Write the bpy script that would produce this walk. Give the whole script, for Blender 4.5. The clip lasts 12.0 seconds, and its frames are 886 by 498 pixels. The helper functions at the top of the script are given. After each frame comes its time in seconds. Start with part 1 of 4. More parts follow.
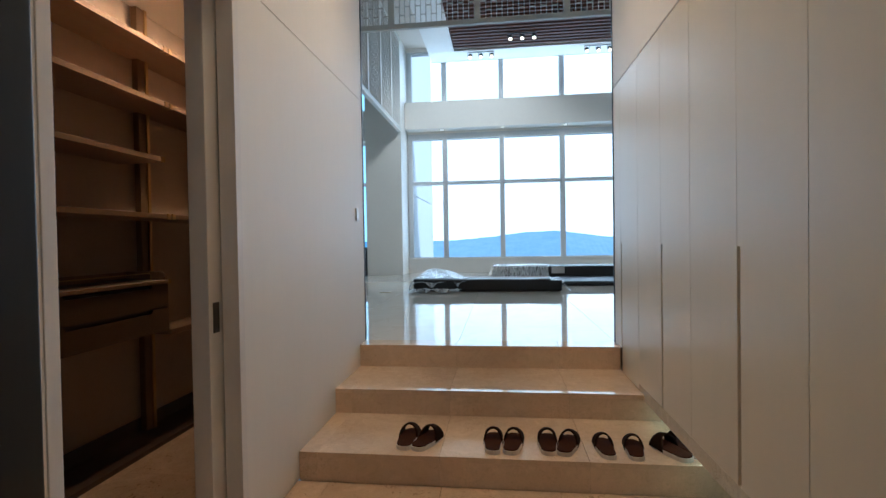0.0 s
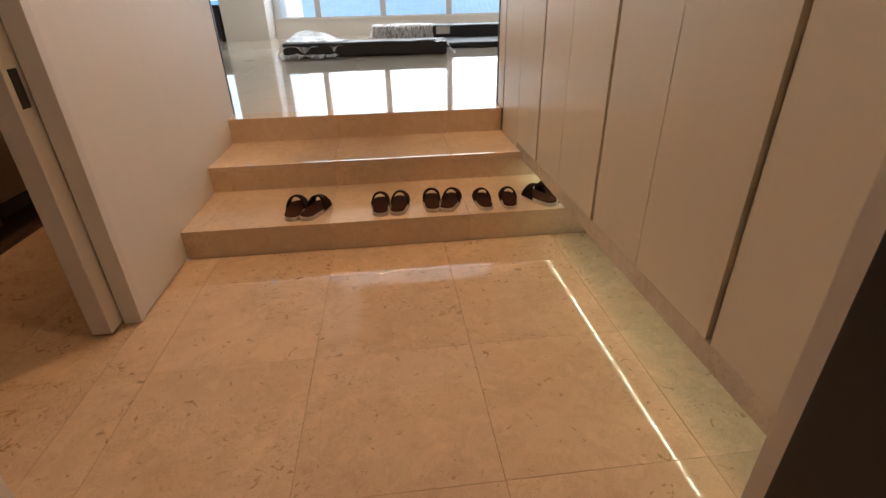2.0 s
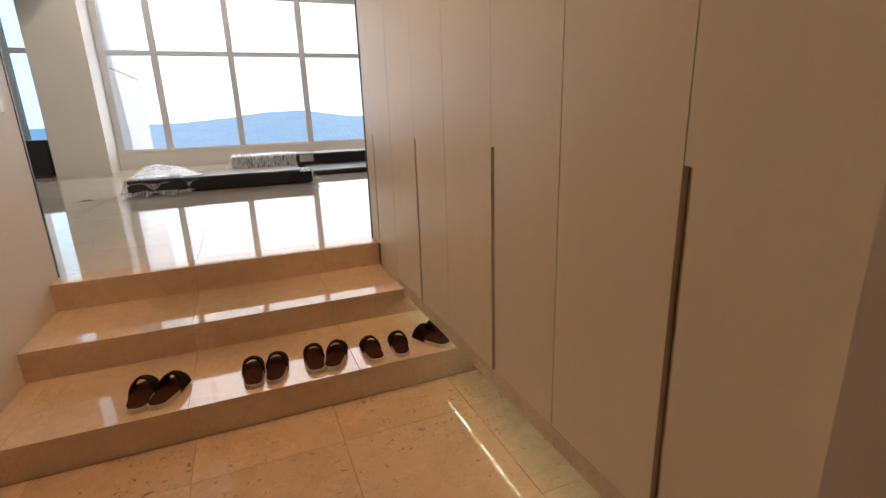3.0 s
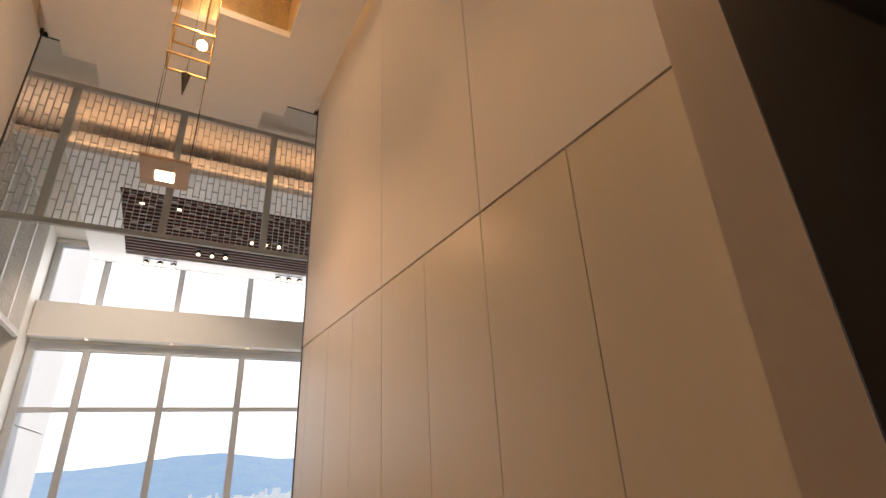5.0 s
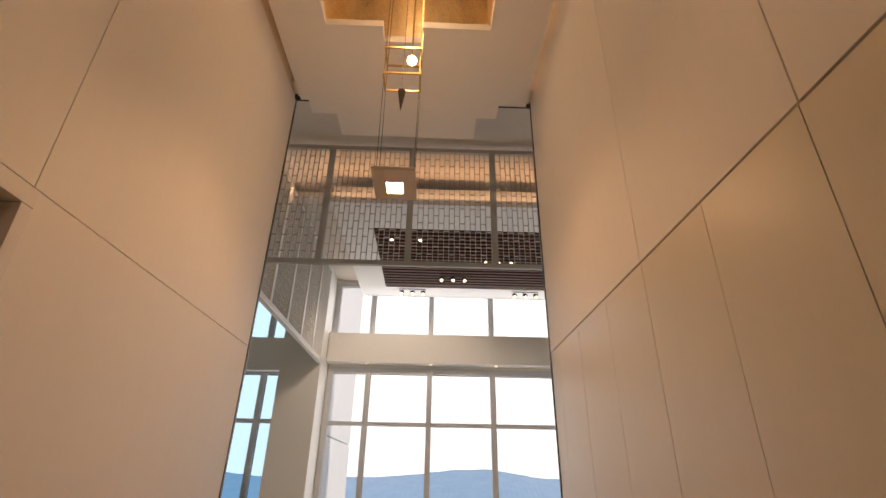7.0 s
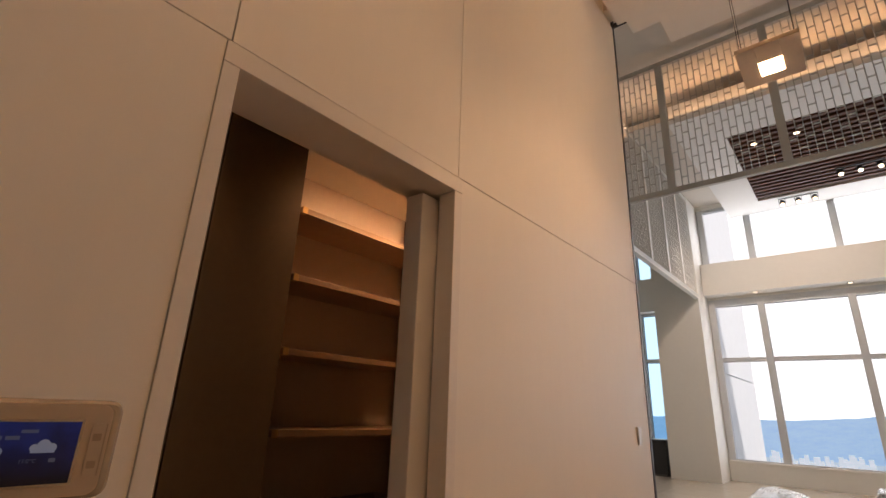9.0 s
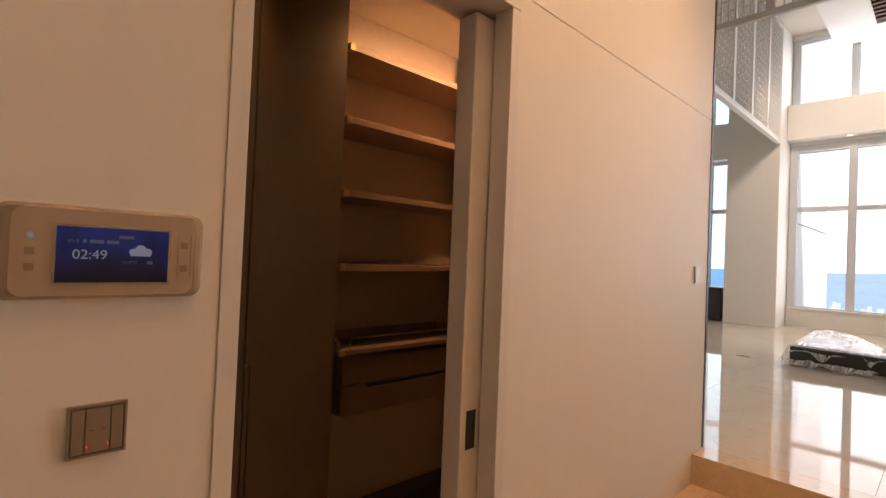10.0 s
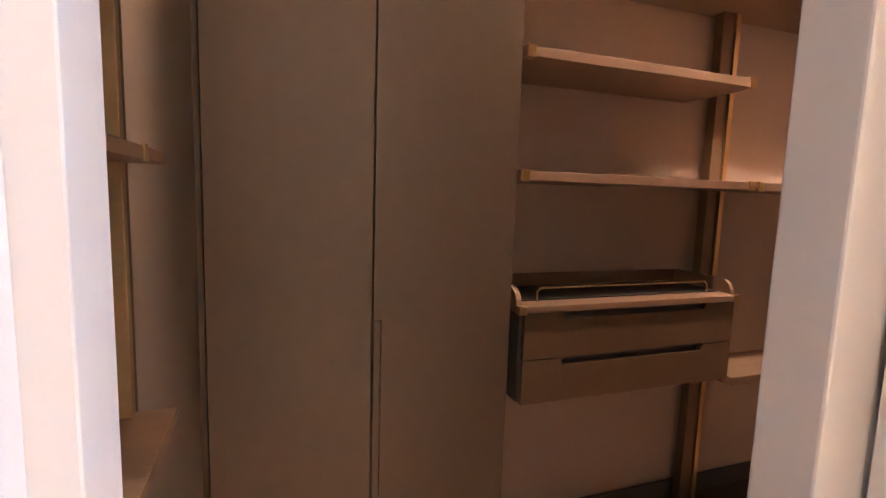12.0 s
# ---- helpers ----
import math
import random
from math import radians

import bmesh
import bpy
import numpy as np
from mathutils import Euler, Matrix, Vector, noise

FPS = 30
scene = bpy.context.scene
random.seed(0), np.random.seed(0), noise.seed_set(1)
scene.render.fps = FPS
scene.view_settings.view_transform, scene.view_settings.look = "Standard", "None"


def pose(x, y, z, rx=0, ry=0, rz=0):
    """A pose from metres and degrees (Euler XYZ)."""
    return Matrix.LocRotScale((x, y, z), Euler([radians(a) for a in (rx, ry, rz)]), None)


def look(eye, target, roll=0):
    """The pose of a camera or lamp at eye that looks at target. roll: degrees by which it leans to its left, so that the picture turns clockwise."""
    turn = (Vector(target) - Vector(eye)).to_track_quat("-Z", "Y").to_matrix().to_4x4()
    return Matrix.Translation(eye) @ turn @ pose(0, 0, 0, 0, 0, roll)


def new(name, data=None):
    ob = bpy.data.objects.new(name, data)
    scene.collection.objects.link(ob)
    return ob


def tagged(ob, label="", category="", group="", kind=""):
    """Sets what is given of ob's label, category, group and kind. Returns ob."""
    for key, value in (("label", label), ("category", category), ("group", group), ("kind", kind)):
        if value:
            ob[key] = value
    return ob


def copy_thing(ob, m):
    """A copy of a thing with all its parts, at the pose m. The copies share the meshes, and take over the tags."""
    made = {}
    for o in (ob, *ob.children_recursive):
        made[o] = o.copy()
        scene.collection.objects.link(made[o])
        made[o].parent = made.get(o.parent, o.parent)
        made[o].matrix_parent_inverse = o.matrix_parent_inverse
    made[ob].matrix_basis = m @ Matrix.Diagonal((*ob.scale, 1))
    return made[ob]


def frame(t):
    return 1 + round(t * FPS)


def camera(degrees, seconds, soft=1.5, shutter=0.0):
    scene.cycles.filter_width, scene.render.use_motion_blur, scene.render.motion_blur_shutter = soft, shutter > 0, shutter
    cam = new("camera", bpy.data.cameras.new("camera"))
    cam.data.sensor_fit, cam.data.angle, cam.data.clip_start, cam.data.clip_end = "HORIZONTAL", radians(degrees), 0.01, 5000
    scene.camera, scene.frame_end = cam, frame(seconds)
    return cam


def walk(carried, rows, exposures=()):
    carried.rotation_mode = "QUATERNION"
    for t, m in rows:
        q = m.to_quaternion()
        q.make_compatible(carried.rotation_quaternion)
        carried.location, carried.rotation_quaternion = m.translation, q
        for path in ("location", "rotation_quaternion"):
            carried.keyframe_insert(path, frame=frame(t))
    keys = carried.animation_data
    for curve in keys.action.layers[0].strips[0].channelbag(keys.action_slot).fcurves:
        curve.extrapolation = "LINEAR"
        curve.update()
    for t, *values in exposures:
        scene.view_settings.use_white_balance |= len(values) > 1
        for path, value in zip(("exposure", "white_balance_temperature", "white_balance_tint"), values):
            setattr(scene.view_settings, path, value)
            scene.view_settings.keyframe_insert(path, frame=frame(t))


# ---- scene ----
cam = camera(85.47, 12.0)
ROWS = [
    (0, pose(1.150, -2.591, 1.348, 89.07, 0.92, 6.73)),
    (0.5, pose(1.166, -2.581, 1.312, 79.90, 0.86, 0.46)),
    (1, pose(1.169, -2.561, 1.277, 70.36, 0.96, -1.86)),
    (1.5, pose(1.172, -2.552, 1.260, 62.06, 0.89, -3.36)),
    (2, pose(1.180, -2.523, 1.287, 62.22, 1.10, -6.66)),
    (2.5, pose(1.182, -2.386, 1.338, 64.75, 1.44, -15.02)),
    (3, pose(1.191, -2.253, 1.432, 74.39, 1.87, -22.51)),
    (3.5, pose(1.186, -2.223, 1.553, 84.56, 1.90, -27.00)),
    (3.7, pose(1.184, -2.226, 1.599, 88.65, 1.87, -28.02)),
    (5.3, pose(1.158, -2.303, 1.760, 114.99, 1.91, -28.81)),
    (5.5, pose(1.168, -2.268, 1.757, 115.00, 1.77, -26.77)),
    (6, pose(1.237, -2.100, 1.769, 115.15, 0.82, -18.44)),
    (6.5, pose(1.260, -1.964, 1.770, 115.31, 0.25, -10.72)),
    (6.7, pose(1.251, -1.914, 1.760, 115.57, -0.09, -7.25)),
    (8.3, pose(1.140, -1.817, 1.735, 115.25, -2.29, 25.79)),
    (8.5, pose(1.109, -1.836, 1.708, 115.19, -1.70, 30.60)),
    (9, pose(1.059, -1.888, 1.690, 108.31, -2.17, 39.88)),
    (9.5, pose(1.047, -1.886, 1.664, 99.50, -2.44, 44.14)),
    (10, pose(1.037, -1.858, 1.617, 90.99, -2.39, 46.56)),
    (10.5, pose(1.004, -1.823, 1.553, 84.30, -2.26, 48.32)),
    (11, pose(0.853, -1.709, 1.500, 84.14, -2.17, 51.16)),
    (11.5, pose(0.547, -1.502, 1.522, 83.30, -2.12, 58.44)),
    (12, pose(0.278, -1.304, 1.479, 83.38, -1.81, 70.55)),
]
EXPOSURES = [(0, -0.5, 4700, -1), (0.5, -0.4, 5100, 1), (1.0, -0.35, 5350, 5), (1.5, -0.12, 5850, 9), (2.5, -0.1, 6300, 12), (3.5, -0.62, 6750, 15), (5.5, -0.52, 7000, 17), (6.5, -0.8, 7200, 18), (8.5, -0.72, 7200, 19), (9.0, -0.62, 6800, 18), (9.5, -0.37, 6900, 19), (10.5, 0.13, 6950, 20), (11.0, 0.28, 6600, 19), (11.5, 0.62, 5550, 15), (12, 1.7, 4600, 11)]
walk(cam, ROWS, EXPOSURES)
SKY = 0.12
DAYLIGHT = 1.5
P_PEND, P_UP, P_COFFER, P_COVE, P_STRIP, P_HALL, P_CLOSET, P_LCOVE, P_LIVING = 8, 14, 14, 12, 1.5, 76, 17, 32, 200
# ---------------------------------------------------------------- light
world = bpy.data.worlds.new("world")
scene.world = world
world.use_nodes = True
wn = world.node_tree
sky = wn.nodes.new("ShaderNodeTexSky")
sky.sky_type, sky.sun_disc = "NISHITA", False
sky.sun_elevation, sky.sun_rotation = radians(50), radians(107)
sky.air_density, sky.dust_density = 1.0, 3.0
wn.nodes["Background"].inputs["Strength"].default_value = SKY
wn.links.new(sky.outputs[0], wn.nodes["Background"].inputs["Color"])

sun = new("sun", bpy.data.lights.new("sun", "SUN"))
sun.data.energy, sun.data.angle, sun.data.color = 4.5, radians(3), (1, 0.96, 0.9)
sun.matrix_world = look((40, -12, 50), (0, 0, 0))


def lamp(name, shape, power, color, m, sx=0.1, sy=0.1, spread=180):
    d = bpy.data.lights.new(name, shape)
    d.energy, d.color = power, color
    if shape == "AREA":
        d.shape, d.size, d.size_y, d.spread = "RECTANGLE", sx, sy, radians(spread)
    elif shape == "SPOT":
        d.spot_size, d.spot_blend, d.shadow_soft_size = radians(spread), 0.6, sx
    else:
        d.shadow_soft_size = sx
    o = new(name, d)
    o.matrix_world = m
    return o


WARM = (1.0, 0.60, 0.31)
AMBER = (1.0, 0.56, 0.27)
# sky light standing in the window openings, pane by pane
DAY = (0.88, 0.95, 1.0)


def pane_light(x0, x1, z0, z1, gain=1.0):
    lamp("window_light", "AREA", gain * DAYLIGHT * math.pi * (x1 - x0) * (z1 - z0), DAY, pose((x0 + x1) / 2, 10.135, (z0 + z1) / 2, -90, 0, 0), x1 - x0, z1 - z0)


for xa, xb in ((-1.12, -0.34), (-0.20, 1.17), (1.31, 2.73), (2.87, 5.88)):
    pane_light(xa, xb, 0.93, 2.85)
    pane_light(xa, xb, 2.95, 4.05)
pane_light(-1.1, 5.8, 5.05, 6.0, 2.4)
pane_light(-5.4, -2.3, 0.95, 4.0, 0.6)
# pendant, coffer and coves
lamp("pendant_bulb_light", "AREA", P_PEND, WARM, pose(1.0, 0.545, 3.285), 0.11, 0.13)
lamp("pendant_up_light", "POINT", P_UP, WARM, pose(1.0, 0.545, 3.40), 0.05)
lamp("coffer_light", "POINT", P_COFFER, (1.0, 0.70, 0.42), pose(1.05, 0.30, 5.02), 0.04)
lamp("cove_light_right", "AREA", P_COVE, WARM, pose(1.95, -0.3, 4.86, 180, 0, 0), 0.04, 3.2)
lamp("cove_light_left", "AREA", P_COVE * 0.4, WARM, pose(0.12, -0.3, 4.86, 180, 0, 0), 0.04, 3.2)
for ya, yb in ((-1.92, -0.270), (-0.180, 0.60)):
    lamp("cabinet_strip_light", "AREA", P_STRIP * (yb - ya) / 2.5, (0.95, 1.0, 0.70), pose(2.175, (ya + yb) / 2, 0.288, 0, 0, 0), 0.0015, yb - ya)
for ly, gain in ((-1.1, 1.0), (0.3, 1.7)):
    lamp("hall_downlight", "SPOT", gain * P_HALL, WARM, pose(1.03, ly, 4.69, 0, 0, 0), 0.012, spread=82)
lamp("closet_light", "AREA", P_CLOSET, AMBER, pose(-0.74, 0.38, 2.98, 0, 42, 0), 0.06, 1.3, 120)
lamp("closet_spot_light", "SPOT", P_CLOSET * 0.9, AMBER, pose(-0.80, -1.36, 3.02, 0, 40, 0), 0.03, spread=88)
lamp("living_cove_light", "AREA", P_LCOVE, WARM, pose(1.9, 5.45, 6.16, 205, 0, 0), 7.4, 0.05)

for lx, ly in ((0.40, 6.75), (0.98, 6.75)):
    lamp("living_spot_light", "SPOT", P_LIVING, (1.0, 0.86, 0.72), pose(lx, ly, 5.9, 36, 0, 0), 0.14, spread=112)


# ---------------------------------------------------------------- materials
def mat(name, color, rough=0.5, metal=0.0, vary=0.06, scale=4.0, bump=0.0, bscale=60.0, stretch=(1, 1, 1), coat=0.0, spec=0.5,
        rvary=0.08, piece=0.0):
    m = bpy.data.materials.new(name)
    m.use_nodes = True
    n, l = m.node_tree.nodes, m.node_tree.links
    b = n["Principled BSDF"]
    b.inputs["Metallic"].default_value = metal
    b.inputs["Coat Weight"].default_value = coat
    b.inputs["Coat Roughness"].default_value = 0.08
    b.inputs["Specular IOR Level"].default_value = spec
    tc = n.new("ShaderNodeTexCoord")
    mp = n.new("ShaderNodeMapping")
    mp.inputs["Scale"].default_value = stretch
    geo = n.new("ShaderNodeNewGeometry")
    l.new(geo.outputs["Position"], mp.inputs["Vector"])
    no = n.new("ShaderNodeTexNoise")
    no.inputs["Scale"].default_value, no.inputs["Detail"].default_value = scale, 6
    l.new(mp.outputs[0], no.inputs["Vector"])
    no2 = n.new("ShaderNodeTexNoise")
    no2.inputs["Scale"].default_value, no2.inputs["Detail"].default_value = scale * 12, 4
    l.new(mp.outputs[0], no2.inputs["Vector"])
    mixn = n.new("ShaderNodeMath")
    mixn.operation = "MULTIPLY_ADD"
    mixn.inputs[1].default_value = 0.4
    l.new(no2.outputs[0], mixn.inputs[0])
    sc = n.new("ShaderNodeMath")
    sc.operation = "MULTIPLY"
    sc.inputs[1].default_value = 0.6
    l.new(no.outputs[0], sc.inputs[0])
    l.new(sc.outputs[0], mixn.inputs[2])
    ramp = n.new("ShaderNodeMapRange")
    ramp.inputs["From Min"].default_value, ramp.inputs["From Max"].default_value = 0.25, 0.75
    ramp.inputs["To Min"].default_value, ramp.inputs["To Max"].default_value = 1 - vary, 1 + vary
    l.new(mixn.outputs[0], ramp.inputs["Value"])
    val = ramp.outputs[0]
    if piece:
        oi = n.new("ShaderNodeObjectInfo")
        pr = n.new("ShaderNodeMapRange")
        pr.inputs["To Min"].default_value, pr.inputs["To Max"].default_value = 1 - piece, 1 + piece
        l.new(oi.outputs["Random"], pr.inputs["Value"])
        mu = n.new("ShaderNodeMath")
        mu.operation = "MULTIPLY"
        l.new(val, mu.inputs[0])
        l.new(pr.outputs[0], mu.inputs[1])
        val = mu.outputs[0]
    vm = n.new("ShaderNodeVectorMath")
    vm.operation = "SCALE"
    vm.inputs[0].default_value = color
    l.new(val, vm.inputs["Scale"])
    l.new(vm.outputs[0], b.inputs["Base Color"])
    rr = n.new("ShaderNodeMapRange")
    rr.inputs["To Min"].default_value, rr.inputs["To Max"].default_value = max(0.01, rough * (1 - rvary)), min(1, rough * (1 + rvary))
    l.new(no.outputs[0], rr.inputs["Value"])
    l.new(rr.outputs[0], b.inputs["Roughness"])
    if bump:
        bn = n.new("ShaderNodeTexNoise")
        bn.inputs["Scale"].default_value, bn.inputs["Detail"].default_value = bscale, 3
        l.new(mp.outputs[0], bn.inputs["Vector"])
        bu = n.new("ShaderNodeBump")
        bu.inputs["Strength"].default_value, bu.inputs["Distance"].default_value = bump, 0.002
        l.new(bn.outputs[0], bu.inputs["Height"])
        l.new(bu.outputs[0], b.inputs["Normal"])
    return m


def marble(name, base, dark, vein, rough, spots=0.5, veins=0.0, fossils=0.0):
    """Honed limestone or polished marble: clouds, small fossil specks, thin veins."""
    m = bpy.data.materials.new(name)
    m.use_nodes = True
    n, l = m.node_tree.nodes, m.node_tree.links
    b = n["Principled BSDF"]
    geo = n.new("ShaderNodeNewGeometry")
    oi = n.new("ShaderNodeObjectInfo")
    off = n.new("ShaderNodeVectorMath")
    off.operation = "SCALE"
    comb = n.new("ShaderNodeCombineXYZ")
    for k in range(3):
        l.new(oi.outputs["Random"], comb.inputs[k])
    l.new(comb.outputs[0], off.inputs[0])
    off.inputs["Scale"].default_value = 13
    add = n.new("ShaderNodeVectorMath")
    l.new(geo.outputs["Position"], add.inputs[0])
    l.new(off.outputs[0], add.inputs[1])

    def noise_tex(scale, detail, dist=0.0, rgh=0.5):
        t = n.new("ShaderNodeTexNoise")
        t.inputs["Scale"].default_value, t.inputs["Detail"].default_value = scale, detail
        t.inputs["Distortion"].default_value, t.inputs["Roughness"].default_value = dist, rgh
        l.new(add.outputs[0], t.inputs["Vector"])
        return t.outputs[0]

    def rng(src, a, c, lo=0.0, hi=1.0):
        r = n.new("ShaderNodeMapRange")
        r.inputs["From Min"].default_value, r.inputs["From Max"].default_value = a, c
        r.inputs["To Min"].default_value, r.inputs["To Max"].default_value = lo, hi
        l.new(src, r.inputs["Value"])
        return r.outputs[0]

    def mix(fac, a, c):
        x = n.new("ShaderNodeMix")
        x.data_type = "RGBA"
        l.new(fac, x.inputs[0])
        for s, k in ((a, 6), (c, 7)):
            if isinstance(s, tuple):
                x.inputs[k].default_value = (*s, 1)
            else:
                l.new(s, x.inputs[k])
        return x.outputs[2]

    def mul(a, c):
        x = n.new("ShaderNodeMath")
        x.operation = "MULTIPLY"
        l.new(a, x.inputs[0])
        if isinstance(c, float):
            x.inputs[1].default_value = c
        else:
            l.new(c, x.inputs[1])
        return x.outputs[0]

    cloud = rng(noise_tex(3.0, 6, 0.6, 0.6), 0.3, 0.75)
    col = mix(cloud, base, tuple(0.7 * p + 0.3 * q for p, q in zip(base, dark)))
    patch = rng(noise_tex(2.6, 3, 0.4), 0.44, 0.64)
    mottle = rng(noise_tex(10, 5, 1.2, 0.72), 0.48, 0.64)
    speck = rng(noise_tex(38, 5, 1.6, 0.72), 0.53, 0.62)
    pale = rng(noise_tex(9, 5, 0.8, 0.65), 0.55, 0.70)
    col = mix(mul(pale, 0.55 * spots), col, tuple(min(1, p * 1.16) for p in base))
    col = mix(mul(mul(speck, patch), 0.5 * spots), col, dark)
    col = mix(mul(mottle, 0.42 * spots), col, tuple(0.4 * p + 0.6 * q for p, q in zip(base, dark)))
    fine = rng(noise_tex(160, 2), 0.55, 0.7)
    col = mix(mul(fine, 0.18 * spots + 0.05), col, dark)
    if fossils:
        bits = rng(noise_tex(16, 4, 2.2, 0.6), 0.60, 0.66)
        beds = rng(noise_tex(1.5, 3, 0.6), 0.50, 0.64)
        col = mix(mul(mul(bits, beds), 0.75 * fossils), col, dark)
        chips = rng(noise_tex(27, 3, 1.0, 0.5), 0.67, 0.70)
        col = mix(mul(chips, 0.5 * fossils), col, dark)
        streak = rng(noise_tex(5, 4, 2.5, 0.6), 0.56, 0.66)
        col = mix(mul(streak, 0.22 * fossils), col, tuple(min(1, p * 1.18) for p in base))
    if veins:
        v = n.new("ShaderNodeMath")
        v.operation = "ABSOLUTE"
        s = n.new("ShaderNodeMath")
        s.operation = "SUBTRACT"
        s.inputs[1].default_value = 0.5
        l.new(noise_tex(0.9, 5, 1.5, 0.55), s.inputs[0])
        l.new(s.outputs[0], v.inputs[0])
        col = mix(mul(rng(v.outputs[0], 0.012, 0.0), veins), col, vein)
    pr = rng(oi.outputs["Random"], 0, 1, 0.93, 1.05)
    vm = n.new("ShaderNodeVectorMath")
    vm.operation = "SCALE"
    l.new(col, vm.inputs[0])
    l.new(pr, vm.inputs["Scale"])
    l.new(vm.outputs[0], b.inputs["Base Color"])
    l.new(rng(noise_tex(7, 3), 0.3, 0.7, rough * 0.8, rough * 1.3), b.inputs["Roughness"])
    return m


def glow(name, color, strength, body=1.0):
    m = bpy.data.materials.new(name)
    m.use_nodes = True
    b = m.node_tree.nodes["Principled BSDF"]
    b.inputs["Base Color"].default_value = (*(c * body for c in color), 1)
    b.inputs["Emission Color"].default_value = (*color, 1)
    b.inputs["Emission Strength"].default_value = strength
    return m


def glass(name, tint=(1, 1, 1), rough=0.0):
    m = bpy.data.materials.new(name)
    m.use_nodes = True
    b = m.node_tree.nodes["Principled BSDF"]
    b.inputs["Base Color"].default_value = (*tint, 1)
    b.inputs["Transmission Weight"].default_value = 1.0
    b.inputs["Roughness"].default_value = rough
    b.inputs["IOR"].default_value = 1.02
    return m


PANEL = mat("panel_lacquer", (0.74, 0.70, 0.64), 0.5, vary=0.025, scale=1.5, bump=0.04, bscale=90, stretch=(1, 1, 0.15))
DOORP = mat("cabinet_lacquer", (0.66, 0.595, 0.46), 0.36, vary=0.025, scale=1.5, bump=0.04, bscale=90, stretch=(1, 1, 0.15))
CORE = mat("shadow_gap", (0.10, 0.09, 0.08), 0.8)
SEAM = mat("panel_seam", (0.66, 0.60, 0.52), 0.7)
PAINT = mat("wall_paint", (0.84, 0.81, 0.75), 0.6, vary=0.03, scale=1.2, bump=0.05, bscale=140)
CEIL = mat("ceiling_paint", (0.80, 0.77, 0.73), 0.55, vary=0.03, scale=0.9, bump=0.04, bscale=120)
# darker than the hall ceiling: the shade up there is put into the colour
CEILSHADE = mat("upper_ceiling_shaded", (0.70, 0.63, 0.55), 0.6, vary=0.03, scale=0.9, bump=0.04, bscale=120)
ENTRYP = mat("entrance_wall_paint", (0.60, 0.525, 0.43), 0.5, vary=0.03, scale=2, bump=0.04, bscale=120)
FRAMEP = mat("door_frame_paint", (0.70, 0.66, 0.61), 0.4, vary=0.03, scale=3, bump=0.03)
STONE = marble("foyer_limestone", (0.735, 0.535, 0.355), (0.27, 0.165, 0.085), (0.4, 0.3, 0.2), 0.022, 0.6, 0.0, 1.15)
STEPS = marble("step_limestone", (0.74, 0.565, 0.395), (0.38, 0.27, 0.17), (0.4, 0.3, 0.2), 0.028, 0.8, 0.0, 0.35)
FASCIA = marble("fascia_limestone", (0.63, 0.56, 0.43), (0.34, 0.28, 0.20), (0.4, 0.3, 0.2), 0.14, 0.9, 0.0, 0.5)
POLISH = marble("polished_marble", (0.70, 0.61, 0.50), (0.55, 0.45, 0.34), (0.42, 0.32, 0.23), 0.03, 0.2, 0.22)
GROUT = mat("grout", (0.50, 0.37, 0.25), 0.9)
BLACK = mat("black_metal", (0.02, 0.018, 0.017), 0.4, vary=0.2, scale=8)
DARKDOOR = mat("dark_entrance_door", (0.013, 0.011, 0.010), 0.42, vary=0.2, scale=3, stretch=(1, 1, 0.1), bump=0.1)
WINFRAME = mat("window_frame_grey", (0.66, 0.67, 0.68), 0.45, 0.0, vary=0.05)
WINGLASS = glass("window_glass")
TINTED = glass("tinted_window_glass", (0.48, 0.74, 0.88))
LATT = mat("lattice_lacquer", (0.50, 0.46, 0.40), 0.45, vary=0.04)
LATTBACK = mat("lattice_backing", (0.72, 0.70, 0.66), 0.6, vary=0.03)
WALNUT = mat("ceiling_walnut", (0.100, 0.036, 0.017), 0.55, spec=0.2, vary=0.35, scale=3, stretch=(0.2, 2, 2), bump=0.15)
GOLD = mat("gold_leaf", (0.90, 0.74, 0.50), 0.28, 0.95, vary=0.35, scale=3, bump=1.0, bscale=5, stretch=(2.5, 0.6, 1))
STEELPLATE = mat("switch_plate", (0.62, 0.60, 0.57), 0.35, 0.25, vary=0.05)
BRASS = mat("brass", (0.55, 0.38, 0.17), 0.3, 1.0, vary=0.15, scale=9)
SATINBRASS = mat("satin_brass", (0.58, 0.42, 0.21), 0.42, 0.55, vary=0.12, scale=9)
CHROME = mat("satin_steel", (0.55, 0.53, 0.50), 0.25, 1.0, vary=0.08)
WARDROBE = mat("wardrobe_bronze", (0.15, 0.112, 0.074), 0.42, 0.2, vary=0.12, scale=2, bump=0.05, bscale=200)
FABRIC = mat("closet_fabric", (0.52, 0.42, 0.33), 0.85, vary=0.07, scale=3, bump=0.25, bscale=400)
SHELFW = mat("shelf_wood", (0.25, 0.165, 0.10), 0.42, vary=0.22, scale=5, stretch=(4, 0.35, 4), bump=0.08)
DARKBOARD = mat("dark_base_board", (0.075, 0.052, 0.035), 0.4, vary=0.2, scale=5, stretch=(4, 0.35, 4))
DRAWERW = mat("drawer_leather", (0.13, 0.082, 0.040), 0.45, vary=0.18, scale=6, bump=0.12, bscale=150)
SOFA = mat("sofa_dark_leather", (0.022, 0.019, 0.018), 0.42, vary=0.3, scale=5, bump=0.3, bscale=40)
SOFABASE = mat("sofa_base_brown", (0.20, 0.135, 0.085), 0.6, vary=0.12)
